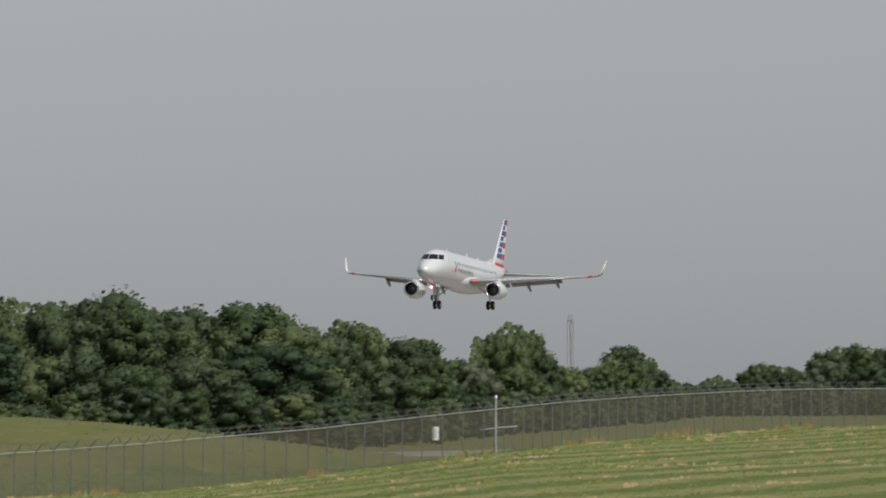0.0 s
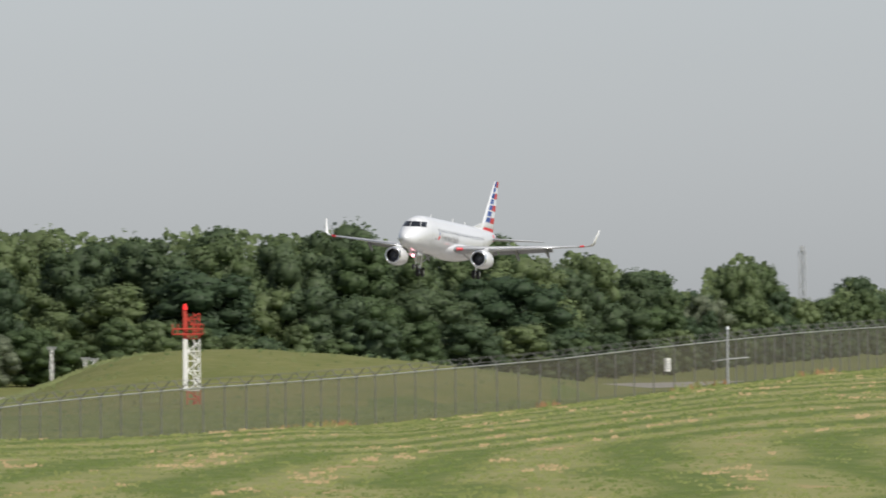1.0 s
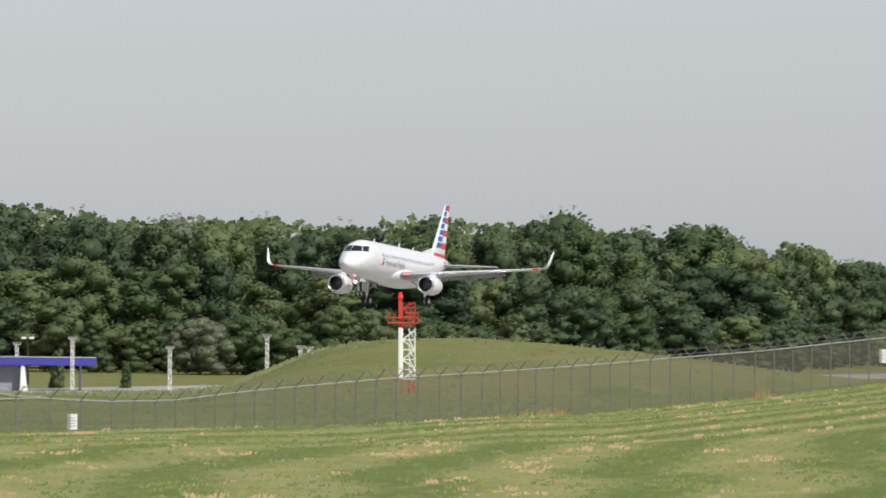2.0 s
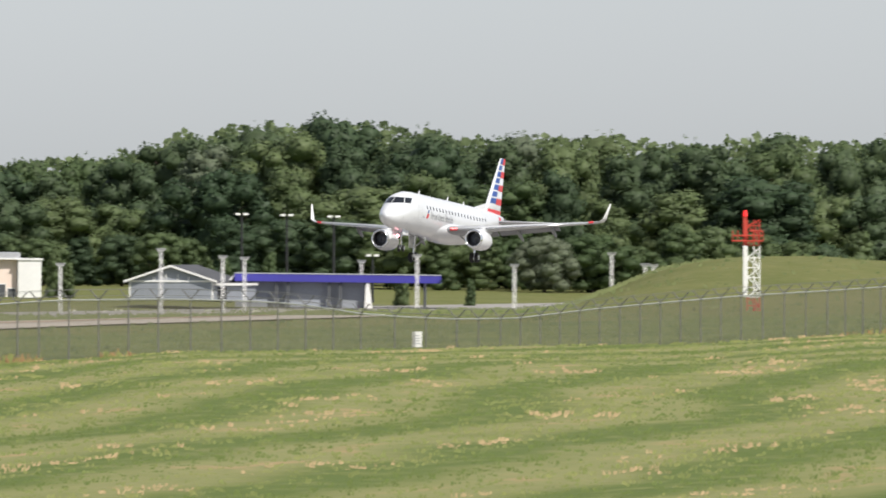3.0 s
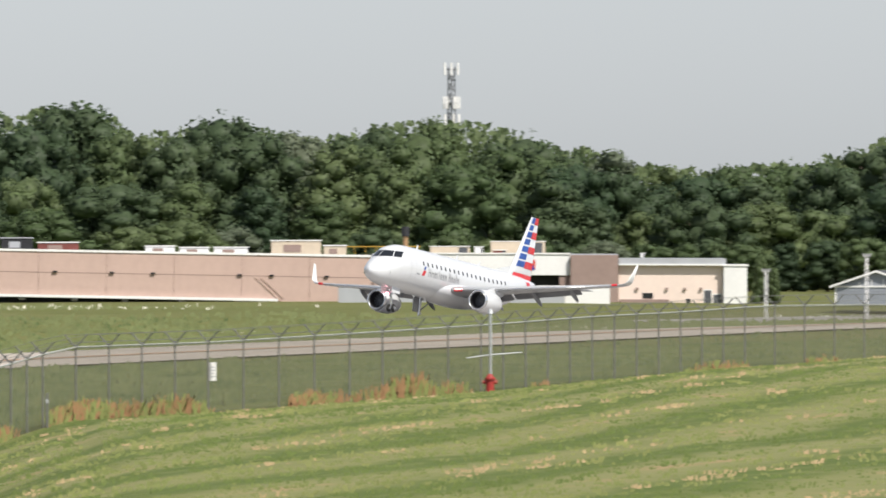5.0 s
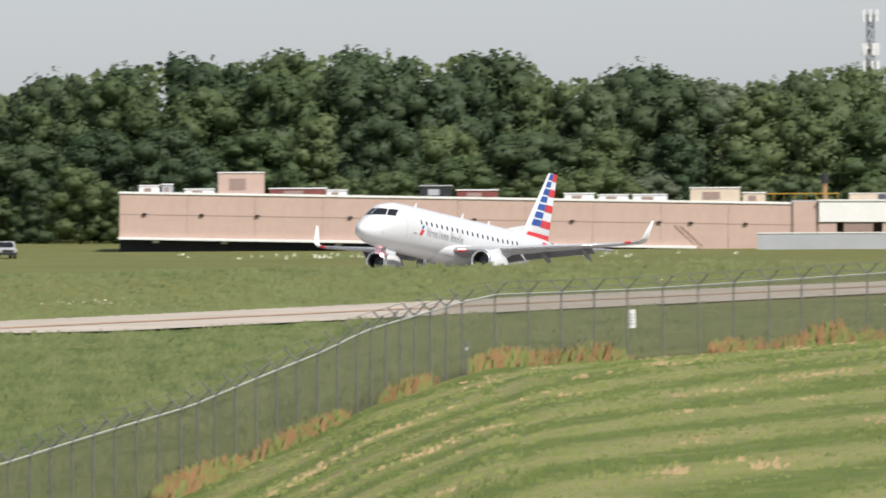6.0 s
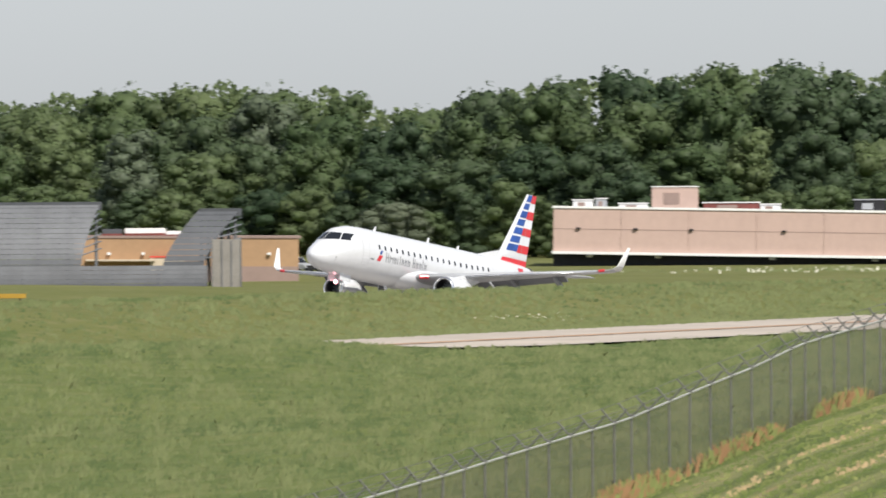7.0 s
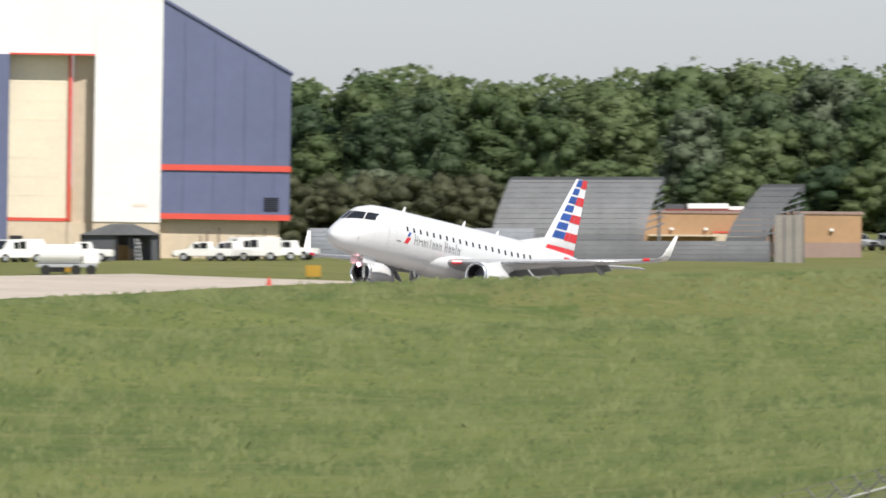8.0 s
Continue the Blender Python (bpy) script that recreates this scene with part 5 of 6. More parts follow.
def wheel(parent, x, y, z, r, w):
    t = part("wheel", lathe_wheel(x, y, z, r, w), BLACK, parent)
    part("hub", arod((x, y - w / 2 - 0.02, z), (x, y + w / 2 + 0.02, z), r * 0.5, n=14), ALU, t)


def build_plane():
    xs = sorted({s[0] for s in STATIONS} | set(np.arange(0.2, 6, 0.3)) | set(np.arange(6, 31.5, 0.8)))
    bm = bmesh.new()
    n = 40
    rings = [[bm.verts.new(hull(x, 360 * i / n)) for i in range(n)] for x in xs]
    for a, b in zip(rings, rings[1:]):
        for i in range(n):
            bm.faces.new((a[i], a[(i + 1) % n], b[(i + 1) % n], b[i]))
    bm.faces.new(rings[0]), bm.faces.new(rings[-1])
    bmesh.ops.recalc_face_normals(bm, faces=bm.faces)
    body = part("fuselage", bm, SILVER, PLANE, smooth=True)
    # wing-to-body fairing
    bm = bmesh.new()
    bmesh.ops.create_uvsphere(bm, u_segments=28, v_segments=18, radius=1.0, matrix=Matrix.Translation((0.3, 0, 2.12)) @ Matrix.Diagonal((6.4, 1.74, 1.10, 1)))
    part("belly_fairing", bm, SILVER, PLANE, smooth=True)
    # glazing
    for sd in (1, -1):
        part("windscreen", nose_pane([(sd * 0.025, 3.62), (sd * 0.90, 3.68), (sd * 0.72, 4.20), (sd * 0.025, 4.22)]), GLASS, body, "dark cockpit windscreen")
        part("side_windscreen", nose_pane([(sd * 0.94, 3.68), (sd * 1.25, 3.70), (sd * 1.06, 4.22), (sd * 0.77, 4.20)]), GLASS, body, "dark cockpit side window")
        for i in range(20):
            x = 7.0 + 0.83 * i
            part("cabin_window", hull_patch(x - 0.11, x + 0.11, sd * 68.5, sd * 78.5, 2, 3), GLASS, body)
        for x0, x1, t0, t1 in ((4.75, 5.6, 62, 118), (22.9, 23.6, 66, 112), (13.2, 13.8, 66, 92)):
            dr = part("door", hull_patch(x0, x1, sd * t0, sd * t1, 3, 8, 0.006), SILVER, body)
            for xx in (x0, x1):
                part("door_seam", hull_patch(xx - 0.012, xx + 0.012, sd * t0, sd * t1, 1, 8, 0.012), SEAM, dr)
        part("service_panel", hull_patch(5.75, 6.3, sd * 101, sd * 103.5, 2, 2), TITLE, body)
        # airline title: plain grey strokes, and a plain two-colour emblem
        x = 7.9
        for i, (w, t0) in enumerate(((0.42, 81), (0.5, 88), (0.3, 88), (0.22, 88), (0.16, 84), (0.3, 88), (0.3, 88), (0.32, 88), (0, 0), (0.36, 81), (0.3, 88), (0.32, 89), (0.14, 82), (0.32, 88))):
            if w:
                part("title_bar", hull_patch(x, x + 0.09, sd * t0, sd * 103, 1, 5, 0.012, 0.0), TITLE, body)
                if w > 0.25:
                    part("title_bar", hull_patch(x + w - 0.11, x + w - 0.02, sd * (t0 + 2), sd * 103, 1, 5, 0.012, 0.0), TITLE, body)
                    part("title_bar", hull_patch(x + 0.09, x + w - 0.11, sd * 91.5, sd * 94, 1, 2, 0.012, 0.0), TITLE, body)
            x += w + 0.13 if w else 0.25
        part("emblem_blue", hull_patch(7.2, 7.5, sd * 80, sd * 89, 2, 4, 0.012, -0.25), TAILBLUE, body)
        part("emblem_red", hull_patch(6.95, 7.45, sd * 91, sd * 104, 2, 4, 0.012, -0.3), TAILRED, body)
        # wing with its winglet
        bm = bmesh.new()
        foil(bm, [((3.8, sd * 1.0, 2.05), 6.4, 0.13, (0, 0, 1)), ((1.8, sd * 4.4, 2.38), 4.1, 0.12, (0, 0, 1)), ((-0.75, sd * 9.0, 2.84), 2.65, 0.115, (0, 0, 1)), ((-2.7, sd * 12.9, 3.2), 1.6, 0.11, (0, 0, 1)),
                  ((-2.92, sd * 13.55, 3.29), 1.2, 0.09, (0, -sd * 0.3, 0.95)), ((-3.15, sd * 13.88, 3.55), 0.9, 0.07, (0, -sd * 0.93, 0.35)), ((-4.0, sd * 14.2, 4.94), 0.34, 0.06, (0, -sd * 0.97, 0.2))])
        wing = part("wing", bm, WINGGREY, PLANE, "grey swept wing with upturned winglet", smooth=True)
        wl = bmesh.new()
        foil(wl, [((-2.98, sd * 13.62, 3.32), 1.22, 0.1, (0, -sd * 0.5, 0.85)), ((-3.13, sd * 13.885, 3.57), 0.95, 0.08, (0, -sd * 0.93, 0.35)), ((-3.98, sd * 14.205, 4.96), 0.38, 0.07, (0, -sd * 0.97, 0.2))])
        part("winglet", wl, WHITE, wing, "white winglet", smooth=True)
        part("wing_marking", arod((-2.62, sd * 12.7, 3.17), (-2.8, sd * 13.1, 3.22), 0.1), TAILRED, wing, "red marking near the winglet")
        part("root_marking", arod((3.42, sd * 1.75, 2.11), (3.0, sd * 2.25, 2.16), 0.15), TAILRED, wing, "red wing root marking")
        slat = bmesh.new()
        foil(slat, [((2.15, sd * 4.0, 2.26), 0.5, 0.3, (0, 0, 1)), ((-2.5, sd * 12.6, 3.10), 0.28, 0.3, (0, 0, 1))])
        part("slat", slat, ALU, wing, "polished leading edge slat", smooth=True)
        # drooped flaps and their track fairings
        for y0, y1, xa, xb, za, zb, c in ((1.7, 4.3, -2.45, -2.3, 2.05, 2.3, 0.95), (4.5, 9.6, -2.35, -3.75, 2.32, 2.82, 0.75)):
            fl = bmesh.new()
            dn = Vector((-0.88 * c, 0, -0.40 * c))
            a, b = Vector((xa + 0.35, sd * y0, za - 0.05)), Vector((xb + 0.35, sd * y1, zb - 0.03))
            poly(fl, [a, b, b + dn * 0.85, a + dn], (0.03, 0, 0.11))
            part("flap", fl, FLAPSHADE, wing, "lowered flap")
        for y, x, z, ln in ((3.0, -1.4, 1.95, 2.2), (6.3, -1.7, 2.28, 2.1), (9.2, -2.6, 2.62, 1.7)):
            fr = bmesh.new()
            bmesh.ops.create_uvsphere(fr, u_segments=12, v_segments=8, radius=1.0, matrix=Matrix.Translation((x - ln * 0.35, sd * y, z - 0.22)) @ Euler((0, radians(-24), 0)).to_matrix().to_4x4() @ Matrix.Diagonal((ln * 0.62, 0.14, 0.22, 1)))
            part("flap_fairing", fr, FLAPSHADE, wing, smooth=True)
        st = bmesh.new()
        foil(st, [((-11.9, sd * 0.3, 3.98), 3.1, 0.1, (0, 0, 1)), ((-14.7, sd * 5.1, 4.06), 1.35, 0.09, (0, 0, 1))])
        part("tailplane", st, WINGGREY, PLANE, smooth=True)
        # engine
        ey, ez = sd * 4.42, 1.29
        nac = part("engine", lathe(bmesh.new(), [(4.52, 0.66), (4.57, 0.72), (4.52, 0.80), (4.3, 0.87), (3.6, 0.94), (2.6, 0.93), (1.7, 0.80), (1.15, 0.62), (1.1, 0.56), (1.6, 0.5)], ey, ez), SILVER, PLANE, "white engine nacelle", smooth=True)
        part("inlet_lip", lathe(bmesh.new(), [(4.45, 0.645), (4.56, 0.67), (4.62, 0.725), (4.57, 0.79), (4.42, 0.845)], ey, ez), ALU, nac, "polished inlet lip", smooth=True)
        part("inlet_duct", lathe(bmesh.new(), [(4.5, 0.66), (4.1, 0.63), (3.6, 0.62), (3.58, 0.02)], ey, ez), DARK, nac)
        part("spinner", arod((3.6, ey, ez), (4.05, ey, ez), 0.2, 0.02, 14), GREY, nac)
        for i in range(16):
            a = 2 * math.pi * i / 16
            part("fan_blade", abox(-0.02, 0.02, -0.05, 0.05, 0.2, 0.6), TITLE, nac).matrix_basis = Matrix.Translation((3.66, ey, ez)) @ Euler((a, 0, 0)).to_matrix().to_4x4() @ Euler((0, 0, 0.6)).to_matrix().to_4x4()
        part("exhaust", arod((0.5, ey, ez), (1.3, ey, ez), 0.2, 0.44, 18), DARK, nac)
        py = bmesh.new()
        poly(py, [(4.0, ey - 0.13, 2.05), (3.4, ey - 0.13, 2.2), (1.6, ey - 0.13, 2.5), (-0.6, ey - 0.13, 2.35), (0.8, ey - 0.13, 1.75), (3.6, ey - 0.13, 1.8)], (0, 0.26, 0))
        part("pylon", py, SILVER, nac)
        nac.location = (0.14, 0, -0.12)
        # main gear
        gear = part("main_gear", arod((-0.4, sd * 2.9, -0.1), (-0.3, sd * 2.75, 1.9), 0.11, 0.14, 12), ALU, PLANE, "main landing gear leg")
        part("oleo", arod((-0.4, sd * 2.9, 0.1), (-0.35, sd * 2.82, 0.9), 0.07), STEEL, gear)
        part("brace", arod((-0.35, sd * 2.85, 0.8), (-0.3, sd * 1.6, 1.75), 0.06), GREY, gear)
        part("drag_link", arod((-0.4, sd * 2.9, 0.25), (-0.75, sd * 2.85, 0.7), 0.04), GREY, gear)
        part("axle", arod((-0.4, sd * 2.5, -0.1), (-0.4, sd * 3.3, -0.1), 0.07), STEEL, gear)
        for dy in (-0.24, 0.24):
            wheel(gear, -0.4, sd * 2.9 + dy, -0.1, 0.47, 0.28)
        gear.location = (0.31, 0, -0.06)
        part("gear_door", abox(-0.9, 0.3, sd * 3.12 - 0.03, sd * 3.12 + 0.03, 0.75, 1.9, bevel=0.01), SILVER, gear)
    # fin, its stripes, and the fillet in front
    bm = bmesh.new()
    foil(bm, [((f[1], 0, f[0]), f[1] - f[2], 0.085, (0, 1, 0)) for f in FIN])
    fin = part("tail_fin", bm, SILVER, PLANE, smooth=True)
    bm = bmesh.new()
    poly(bm, [(-7.3, -0.05, 4.86), (-10.9, -0.05, 5.55), (-11.2, -0.05, 4.7), (-7.8, -0.05, 4.7)], (0, 0.1, 0))
    part("dorsal_fillet", bm, SILVER, fin)
    part("rudder_seam", fin_patch(0.70, 0.708, 4.9, 9.8, 1), SEAM, fin)
    for sd in (1, -1):
        zs = [(9.40, 9.90), (8.82, 9.27), (8.19, 8.69), (7.59, 8.06), (6.95, 7.44), (6.31, 6.80), (5.67, 6.18)]
        for i, (z0, z1) in enumerate(zs):
            part("blue_stripe", fin_patch(0.14, 0.53, z0, z1, sd), TAILBLUE, fin, "blue tail stripe")
            if i % 2 == 0:
                part("red_stripe", fin_patch(0.535, 0.995, z0 - 0.05, z1 + 0.03, sd), TAILRED, fin, "red tail stripe")
        part("red_stripe", fin_patch(0.12, 0.995, 4.46, 5.12, sd), TAILRED, fin, "red tail stripe")
        part("tail_emblem", hull_patch(28.2, 29.2, sd * 60, sd * 110, 3, 4), TAILRED, body)
    # nose gear
    gear = part("nose_gear", arod((10.35, 0, -0.1), (10.6, 0, 1.9), 0.08, 0.11, 12), ALU, PLANE, "nose landing gear leg")
    part("drag_strut", arod((10.45, 0, 0.7), (11.5, 0, 1.75), 0.05), GREY, gear)
    part("axle", arod((10.35, -0.3, -0.08), (10.35, 0.3, -0.08), 0.05), STEEL, gear)
    for dy in (-0.2, 0.2):
        wheel(gear, 10.35, dy, -0.08, 0.31, 0.19)
        part("gear_door", abox(9.9, 11.4, dy * 2.4 - 0.02, dy * 2.4 + 0.02, 1.05, 1.75, bevel=0.01), SILVER, gear)
    gear.location = (0.93, 0, -0.10)
    part("light_bar", abox(10.55, 10.7, -0.28, 0.28, 0.95, 1.2, bevel=0.03), SILVER, gear)
    part("landing_light", arod((10.7, -0.22, 1.0), (10.78, -0.22, 1.0), 0.13, n=14), LANDING, gear, "lit landing light")
    # antennas
    for x, th, h in ((5.2, 0, 0.0), (8.6, 0, 0.34), (16.2, 0, 0.38), (20.5, 0, 0.28), (10.5, 180, 0.35)):
        v = hull(x, th)
        s = 1 if th == 0 else -1
        if h:
            part("antenna", poly(bmesh.new(), [(v.x + 0.18, -0.02, v.z - 0.05 * s), (v.x - 0.22, -0.02, v.z - 0.05 * s), (v.x - 0.3, -0.02, v.z + h * s), (v.x - 0.15, -0.02, v.z + h * s)], (0, 0.04, 0)), SILVER, body)
    part("tail_cone", lathe(bmesh.new(), [(-15.3, 0.36), (-15.9, 0.2), (-16.25, 0.14), (-16.2, 0.02)], 0, 4.34, 18), GREY, body, smooth=True)
    for sd in (1, -1):
        part("probe", arod(hull(1.7, sd * 100, 0.0), hull(1.5, sd * 100, 0.14), 0.02, n=6), DARK, body)


build_plane()


# ---- signs, posts and clutter along the fence ----
def fence_sign(az, w, h, below, label):
    d, zb = fence_at(az)
    v = at(az, d - 0.12, zb + FENCE_H - below - h)
    t = thing("fence_sign", pose(v.x, v.y, v.z, 0, 0, az), label, "sign", "fence signs")
    part("plate", abox(-w / 2, w / 2, -0.015, 0.01, 0, h, bevel=0.004), OFFWHITE, t)
    for i in range(4):
        part("text_bar", abox(-w * 0.34, w * (0.34 - 0.1 * (i % 2)), -0.022, -0.016, h * (0.2 + 0.17 * i), h * (0.26 + 0.17 * i)), GREY, t)
    for zz in (0.06, h - 0.06):
        part("strap", abox(-0.04, 0.04, 0.01, 0.12, zz - 0.02, zz + 0.02), STEEL, t)


fence_sign(1.592, 0.30, 0.62, 0.55, "small white notice on the chain-link fence")
fence_sign(5.135, 0.36, 0.58, 0.55, "white notice board on the chain-link fence")
fence_sign(9.117, 0.22, 0.55, 0.62, "narrow white notice on the chain-link fence")
fence_sign(11.81, 0.20, 0.5, 1.0, "white marker plate on the chain-link fence")


def cross_post(az, hgt, hydrant):
    """A steel stand-post with a bent crossbar on the hill's edge."""
    d, zb = fence_at(az)
    d -= 2.2
    g = at(az, d)
    t = thing("stand_post", pose(*g, 0, 0, az), "grey steel post with a bent crossbar by the fence", "post", "stand posts")
    part("pole", arod((0, 0, -0.3), (0, 0, hgt), 0.045), STEEL, t)
    part("cap", arod((0, 0, hgt), (0, 0, hgt + 0.15), 0.09, 0.04), STEEL, t)
    part("arm", arod((0, 0, hgt * 0.47), (-0.75, 0, hgt * 0.43), 0.026), STEEL, t)
    part("arm", arod((0, 0, hgt * 0.47), (1.0, 0, hgt * 0.5), 0.026), STEEL, t)
    if hydrant:
        h = thing("fire_hydrant", pose(g.x + 0.05, g.y - 0.5, at(az, d - 0.5).z, 0, 0, az), "red fire hydrant in the grass", "fire hydrant")
        part("barrel", arod((0, 0, -0.1), (0, 0, 0.42), 0.13, n=12), HYDRANT, h)
        part("bonnet", arod((0, 0, 0.42), (0, 0, 0.56), 0.16, 0.05, 12), HYDRANT, h)
        part("flange", arod((0, 0, 0.38), (0, 0, 0.43), 0.18, n=12), HYDRANT, h)
        for sd in (-1, 1):
            part("outlet", arod((sd * 0.1, 0, 0.3), (sd * 0.23, 0, 0.3), 0.06), HYDRANT, h)


cross_post(1.328, 2.6, False)
cross_post(7.901, 2.45, True)


def peg(az, d, hgt):
    g = at(az, d)
    t = thing("marker_peg", pose(*g, 0, 0, az), "weathered grey marker peg in the grass", "peg", "marker pegs")
    part("stake", abox(-0.035, 0.035, -0.03, 0.03, -0.2, hgt, bevel=0.008), POST, t)
    part("band", abox(-0.04, 0.04, -0.035, 0.035, hgt * 0.72, hgt * 0.82), GREY, t)


peg(9.84, 371, 1.0)
bg = at(11.11, 309)
bag = bmesh.new()
bmesh.ops.create_icosphere(bag, subdivisions=3, radius=0.2)
for v in bag.verts:
    v.co *= 1 + 0.35 * noise.noise(v.co * 6)
    v.co.z *= 0.75
stone = thing("boulder", pose(bg.x, bg.y, bg.z + 0.1), "white rounded stone lying in the grass", "stone")
part("stone_body", bag, OFFWHITE, stone, smooth=True)


def apron_sign(az, d, w, h, mat, label, cart=False):
    g = at(az, d)
    t = thing("taxiway_sign", pose(*g, 0, 0, az), label, "sign", "taxiway signs")
    part("panel", abox(-w / 2, w / 2, 0, 0.25, 0.15, h, bevel=0.02), mat, t)
    for x in (-w * 0.35, w * 0.35):
        part("leg", arod((x, 0.12, -0.3), (x, 0.12, 0.16), 0.05), DARK, t)
    return t


apron_sign(14.866, 960, 1.1, 1.0, YELLOW, "yellow taxiway sign beside the apron")
apron_sign(15.99, 960, 1.5, 1.2, DARK, "black taxiway sign beside the apron")
apron_sign(15.93, 960, 0.8, 1.2, YELLOW, "yellow taxiway sign beside the apron")
apron_sign(13.75, 985, 3.0, 0.5, YELLOW, "long low yellow taxiway sign in grass")
g = at(15.97, 958)
cart = thing("tank_trailer", pose(*g, 0, 0, 16), "white tank trailer parked on the apron", "trailer")
tk = bmesh.new()
rod(tk, (-1.6, 0, 1.5), (1.5, 0, 1.5), 0.72, n=20)
part("tank", tk, OFFWHITE, cart, smooth=False)
part("chassis", abox(-1.8, 2.6, -0.6, 0.6, 0.55, 0.8, bevel=0.03), GREY, cart)
part("pump_box", abox(1.6, 2.8, -0.6, 0.6, 0.8, 1.9, bevel=0.05), OFFWHITE, cart)
for x in (-1.1, 1.1, 2.2):
    for sd in (-1, 1):
        part("wheel", arod((x, sd * 0.6, 0.35), (x, sd * 0.8, 0.35), 0.38, n=14), BLACK, cart)
g = at(15.06, 930)
cone = thing("traffic_cone", pose(*g), "orange marker cone at the apron's edge", "cone")
part("cone_body", arod((0, 0, 0), (0, 0, 0.75), 0.28, 0.05, 12), ORANGE, cone)
part("cone_base", abox(-0.4, 0.4, -0.4, 0.4, -0.05, 0.06), ORANGE, cone)


# ---- grass, straw and weeds ----
def blades(name, spots, mats, label, lean=0.35):
    """Tufts of three bent blades each; spots hold place, height, width and a material's number."""
    rng = np.random.default_rng(3)
    q = np.repeat(np.array(spots), 3, axis=0)
    n = len(q)
    x, y, z, h, w = q[:, 0], q[:, 1], q[:, 2], q[:, 3], q[:, 4]
    a = rng.uniform(-0.15, 0.8, n)
    dx, dy = np.cos(a) * w, np.sin(a) * w
    x, y = x + rng.uniform(-1.5, 1.5, n) * w, y + rng.uniform(-1.5, 1.5, n) * w
    tx, ty = rng.normal(size=n) * 0.5 * lean * h, np.abs(rng.normal(size=n)) * lean * h
    V = np.empty((n, 4, 3))
    V[:, 0] = np.stack((x - dx / 2, y - dy / 2, z - 0.03), 1)
    V[:, 1] = np.stack((x + dx / 2, y + dy / 2, z - 0.03), 1)
    V[:, 2] = np.stack((x + tx + dx * 0.3, y + ty, z + h * rng.uniform(0.6, 1.1, n)), 1)
    V[:, 3] = np.stack((x + tx - dx * 0.25, y + ty, z + h * rng.uniform(0.6, 1.1, n)), 1)
    me = bpy.data.meshes.new(name)
    me.from_pydata(V.reshape(-1, 3).tolist(), [], np.arange(4 * n).reshape(n, 4).tolist())
    for m in mats:
        me.materials.append(m)
    me.polygons.foreach_set("material_index", q[:, 5].astype(np.int32))
    me.update()
    me.normals_split_custom_set_from_vertices([(0.1, -0.25, 0.96)] * (4 * n))
    return tagged(new(name, me), label, "grass", kind="stuff")


def blade_material(name, color):
    return material(name, color, 0.8, vary=0.12, scale=0.2, island=0.12, spec=0.15)


GRASS_A = blade_material("blade_light", (0.195, 0.208, 0.073))
GRASS_B = blade_material("blade_mid", (0.160, 0.184, 0.060))
GRASS_C = blade_material("blade_dark", (0.108, 0.142, 0.040))
STRAW = blade_material("blade_straw", (0.37, 0.275, 0.15))
TUFT = blade_material("blade_field", (0.142, 0.163, 0.068))
TUFT_B = blade_material("blade_field_mid", (0.112, 0.139, 0.054))
TUFT_C = blade_material("blade_field_deep", (0.078, 0.108, 0.040))
DRY = blade_material("dry_weed", (0.23, 0.135, 0.065))
BLOOM = blade_material("white_bloom", (0.62, 0.60, 0.50))


def lane(x, y):
    w = 1.5 * noise.noise(Vector((x * 0.03, y * 0.03, 3.0)))
    return math.sin(2 * math.pi * (swath(x, y) + 2 * w + 3.0) / 5.2)


def mown_tufts():
    rng = np.random.default_rng(11)
    spots = []
    while len(spots) < 36000:
        az = rng.uniform(-1.2, 12.0)
        fd, _ = fence_at(az)
        lo = 145 + 100 * smooth(3.7, 2.5, az)
        lo = min(lo, fd - 60)
        d = lo + (fd - lo - 1.5) * rng.random() ** 1.2
        v = at(az, d)
        ln = lane(v.x, v.y)
        u = swath(v.x, v.y)
        patch = noise.noise(Vector((u * 0.5, v.y * 0.07, 9.0)))
        fine = noise.noise(Vector((u * 1.6, v.y * 0.25, 2.0)))
        if ln > 0.45 and patch > 0.16 and fine > 0.02:
            mi = 3
        elif ln < -0.2 and fine > -0.35:
            mi = 2
        else:
            mi = 0 if patch + 0.6 * fine > 0 else 1
        if mi != 3 and rng.random() < 0.4:
            continue
        k = d / 300.0
        spots.append((v.x, v.y, v.z, rng.uniform(0.03, 0.075) * (1.3 if mi == 3 else 1.0) * (0.7 + 0.3 * k), rng.uniform(0.02, 0.07) * k, mi))
    blades("mown_tufts", spots, [GRASS_A, GRASS_B, GRASS_C, STRAW], "short mown grass tufts with dry straw", 0.9)


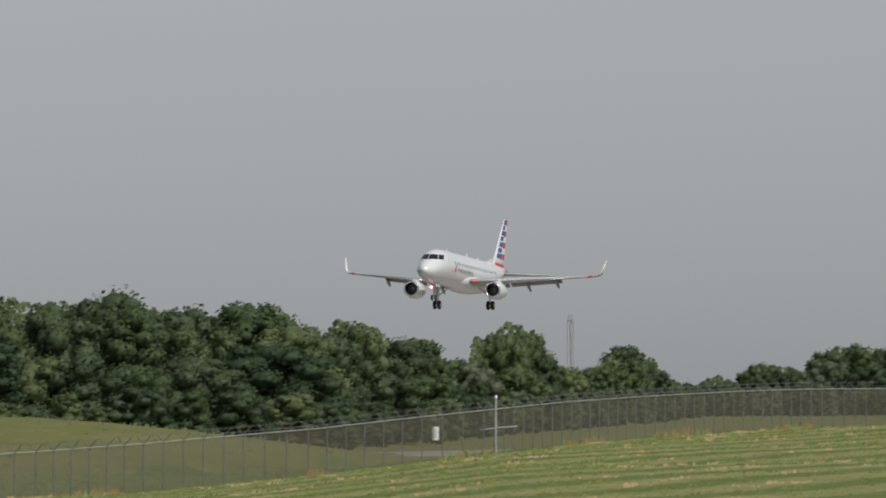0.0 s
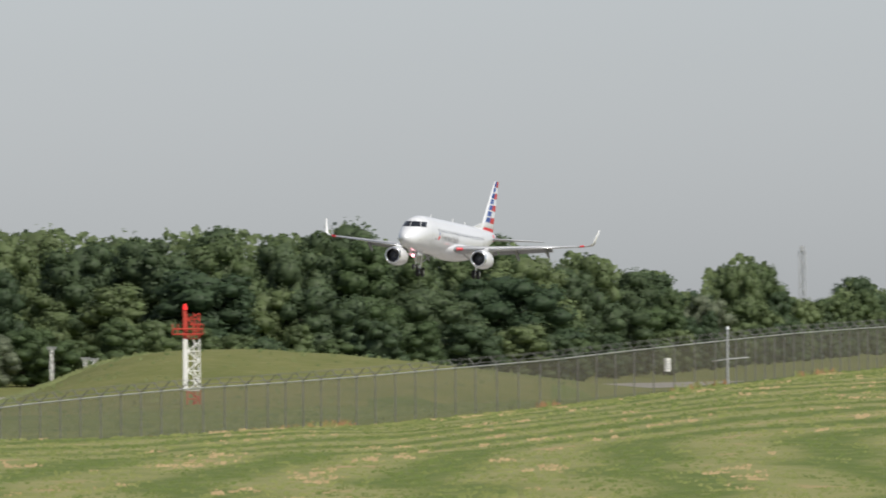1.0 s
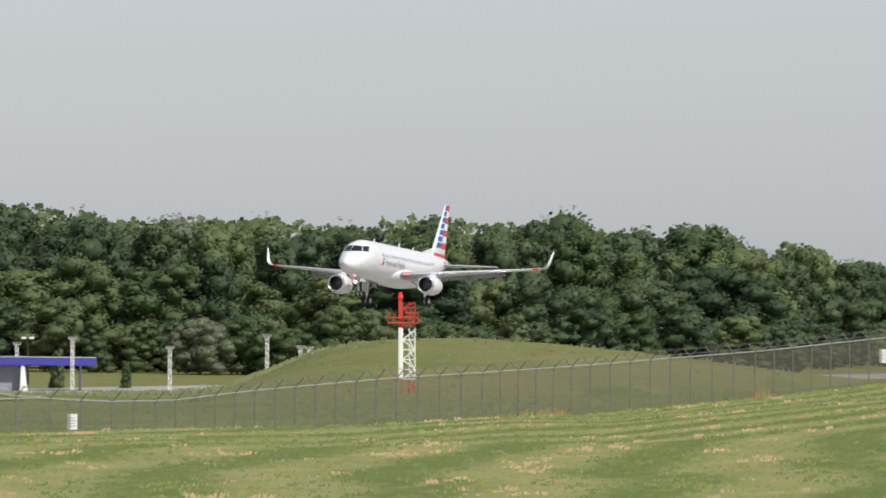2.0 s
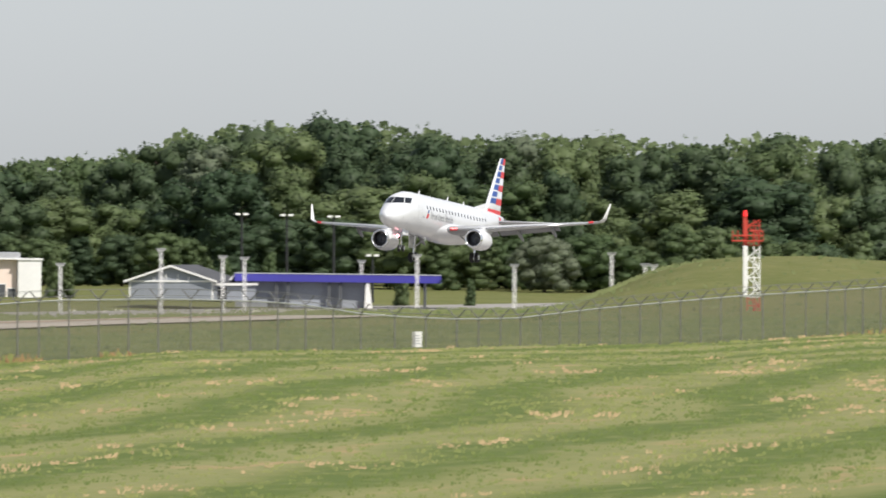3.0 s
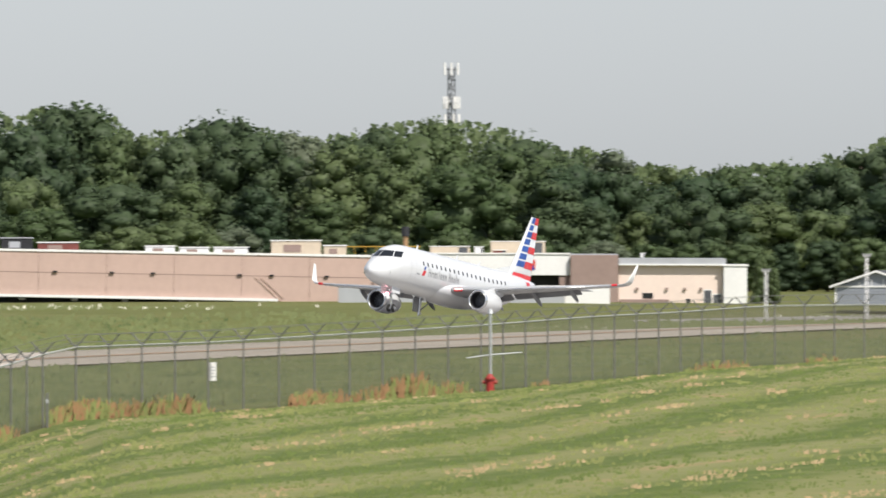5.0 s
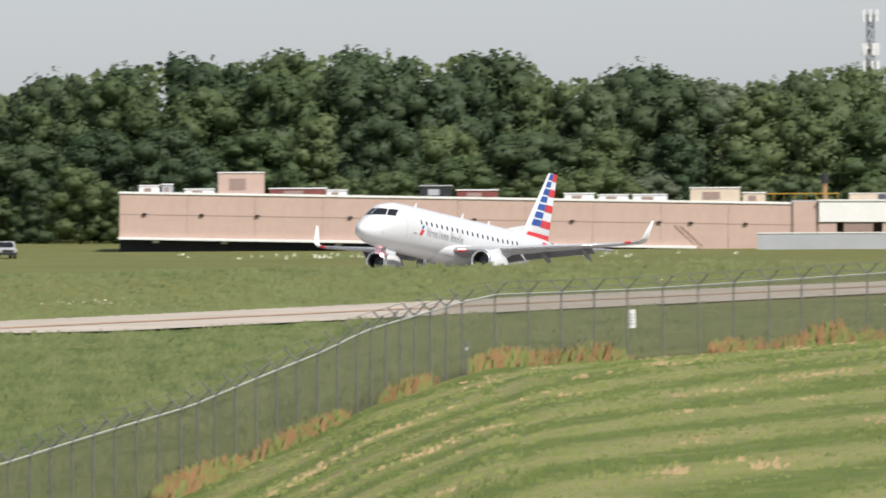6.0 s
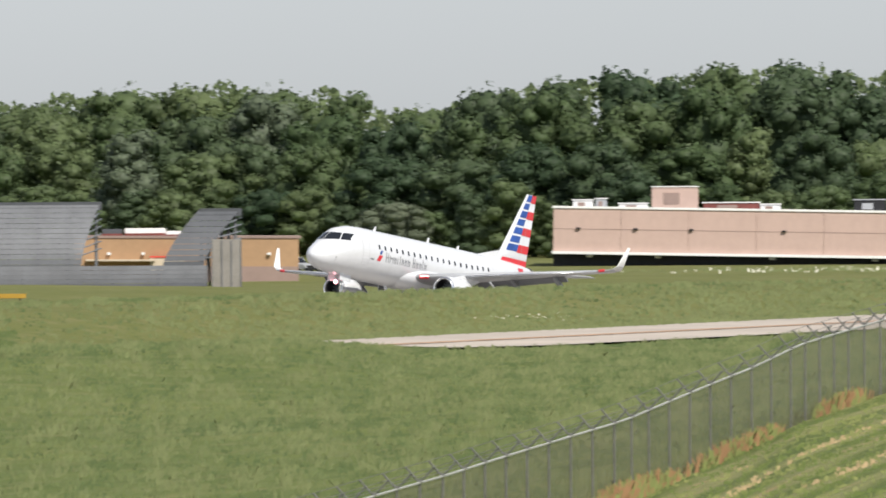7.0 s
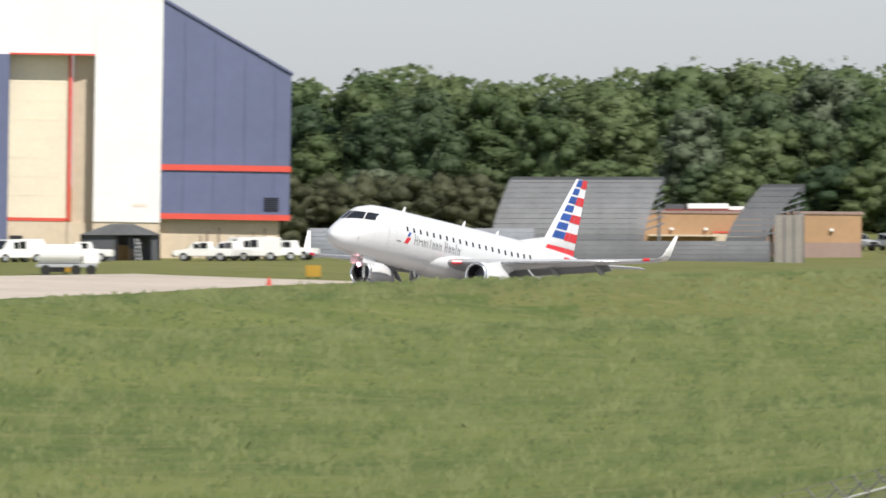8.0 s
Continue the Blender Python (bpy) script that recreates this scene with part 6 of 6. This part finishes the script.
def field_tufts():
    """Knee-high field grass in uneven clumps, light seed heads and deep green by patches."""
    rng = np.random.default_rng(12)
    spots = []
    h = radians(HEAD)
    while len(spots) < 52000:
        az = rng.uniform(2.0, 16.8) if rng.random() < 0.25 else rng.uniform(9.0, 16.8)
        fd, _ = fence_at(az)
        far = 400 / math.sin(radians(az + HEAD))
        d = fd + 1 + (far - fd + 30) * rng.random() ** 0.8
        x, y = -d * math.sin(radians(az)), d * math.cos(radians(az))
        s, p = x * math.sin(h) + y * math.cos(h), -x * math.cos(h) + y * math.sin(h)
        if abs(p - lerp_table(TAXI_P, s)) < 11.5 and 605 < s < 895 or p > 438:
            continue
        patch = noise.noise(Vector((az * 7.0, d * 0.035, 5.0))) + 0.55 * noise.noise(Vector((az * 28.0, d * 0.12, 7.0)))
        mi = 0 if patch + 0.22 * rng.normal() > 0.18 else (1 if patch + 0.22 * rng.normal() > -0.3 else 2)
        k = d / 450.0
        spots.append((x, y, ground_z(x, y), rng.uniform(0.10, 0.30) * (1 + 0.6 * patch), rng.uniform(0.025, 0.07) * k, mi))
    blades("field_tufts", spots, [TUFT, TUFT_B, TUFT_C], "uneven green grass of the airfield", 0.5)


def bank_weeds():
    rng = np.random.default_rng(13)
    spots = []
    while len(spots) < 9000:
        s = rng.uniform(640, 1050)
        p = lerp_table(TAXI_P, s) + 9.5 + abs(rng.normal()) * 9
        v = along(s, p)
        c = noise.noise(Vector((s * 0.035, p * 0.12, 1.0)))
        bloom = c > 0.3 and p < lerp_table(TAXI_P, s) + 19 and rng.random() < 0.6
        spots.append((v.x, v.y, v.z, rng.uniform(0.06, 0.12) if bloom else rng.uniform(0.12, 0.35), rng.uniform(0.03, 0.07) if bloom else rng.uniform(0.08, 0.2), 1 if bloom else 0))
    for az0, d0, n in ((10.0, 1170, 700), (5.4, 1150, 700), (4.7, 1140, 500)):
        for _ in range(n):
            v = at(az0 + rng.normal() * 0.5, d0 + rng.normal() * 8)
            spots.append((v.x, v.y, v.z, rng.uniform(0.12, 0.35), rng.uniform(0.05, 0.12), int(rng.random() < 0.15)))
    blades("bank_weeds", spots, [TUFT, BLOOM], "tall weeds with white blossom along the taxiway", 0.5)


def fence_weeds():
    rng = np.random.default_rng(14)
    spots = []
    while len(spots) < 2000:
        az = rng.choice((rng.uniform(8.2, 12.0), rng.uniform(9.6, 11.6), rng.uniform(-1, 8.2)))
        fd, _ = fence_at(az)
        d = fd - 0.3 - abs(rng.normal()) * 0.9
        c = noise.noise(Vector((az * 3.1, 0.3, 4.0)))
        if c < (0.15 if az < 8.2 else -0.08 + 0.25 * rng.random()):
            continue
        v = at(az, d)
        k = 1.0 if az > 8.2 else 0.6
        mi = int(rng.choice((0, 0, 0, 1, 1, 1)))
        spots.append((v.x, v.y, v.z, k * rng.uniform(0.12, 0.5) * (1 + c), rng.uniform(0.03, 0.08), mi))
    blades("fence_weeds", spots, [DRY, GRASS_B, STRAW], "dry brown weeds along the foot of the fence", 0.4)


mown_tufts()
field_tufts()
bank_weeds()
fence_weeds()


# ---- what moves ----
def flight(s, z, pitch, bank, yaw):
    """The aeroplane's pose over the point where its main wheels meet the runway."""
    v = along(s, P_RUN, EYE + z)
    return pose(v.x, v.y, v.z, 0, 0, -(90 + HEAD + yaw)) @ pose(0, 0, 0, 0, -pitch, 0) @ pose(0, 0, 0, bank, 0, 0)


def motions():
    walk(PLANE, [
        (0.0, flight(1287.91, 8.25, 3.76, -0.98, -4.03)),
        (1.0, flight(1215.48, 4.32, 3.23, -2.71, -4.44)),
        (2.5, flight(1109.38, -1.26, 3.82, 0.15, -4.07)),
        (3.5, flight(1039.17, -4.38, 4.94, -0.14, -3.30)),
        (4.0, flight(1004.36, -5.47, 4.97, 0.58, -2.62)),
        (4.5, flight(969.04, -6.60, 5.90, 0.27, -2.39)),
        (5.0, flight(934.03, -7.32, 6.42, -0.32, -1.69)),
        (6.5, flight(829.53, -8.05, 6.54, 0.90, -0.71)),
        (7.0, flight(794.62, -8.25, 6.54, -0.14, -0.81)),
        (7.5, flight(760.02, -8.48, 7.33, -1.20, -1.09)),
        (8.0, flight(725.68, -8.46, 7.44, -0.62, -1.28)),
    ])


motions()
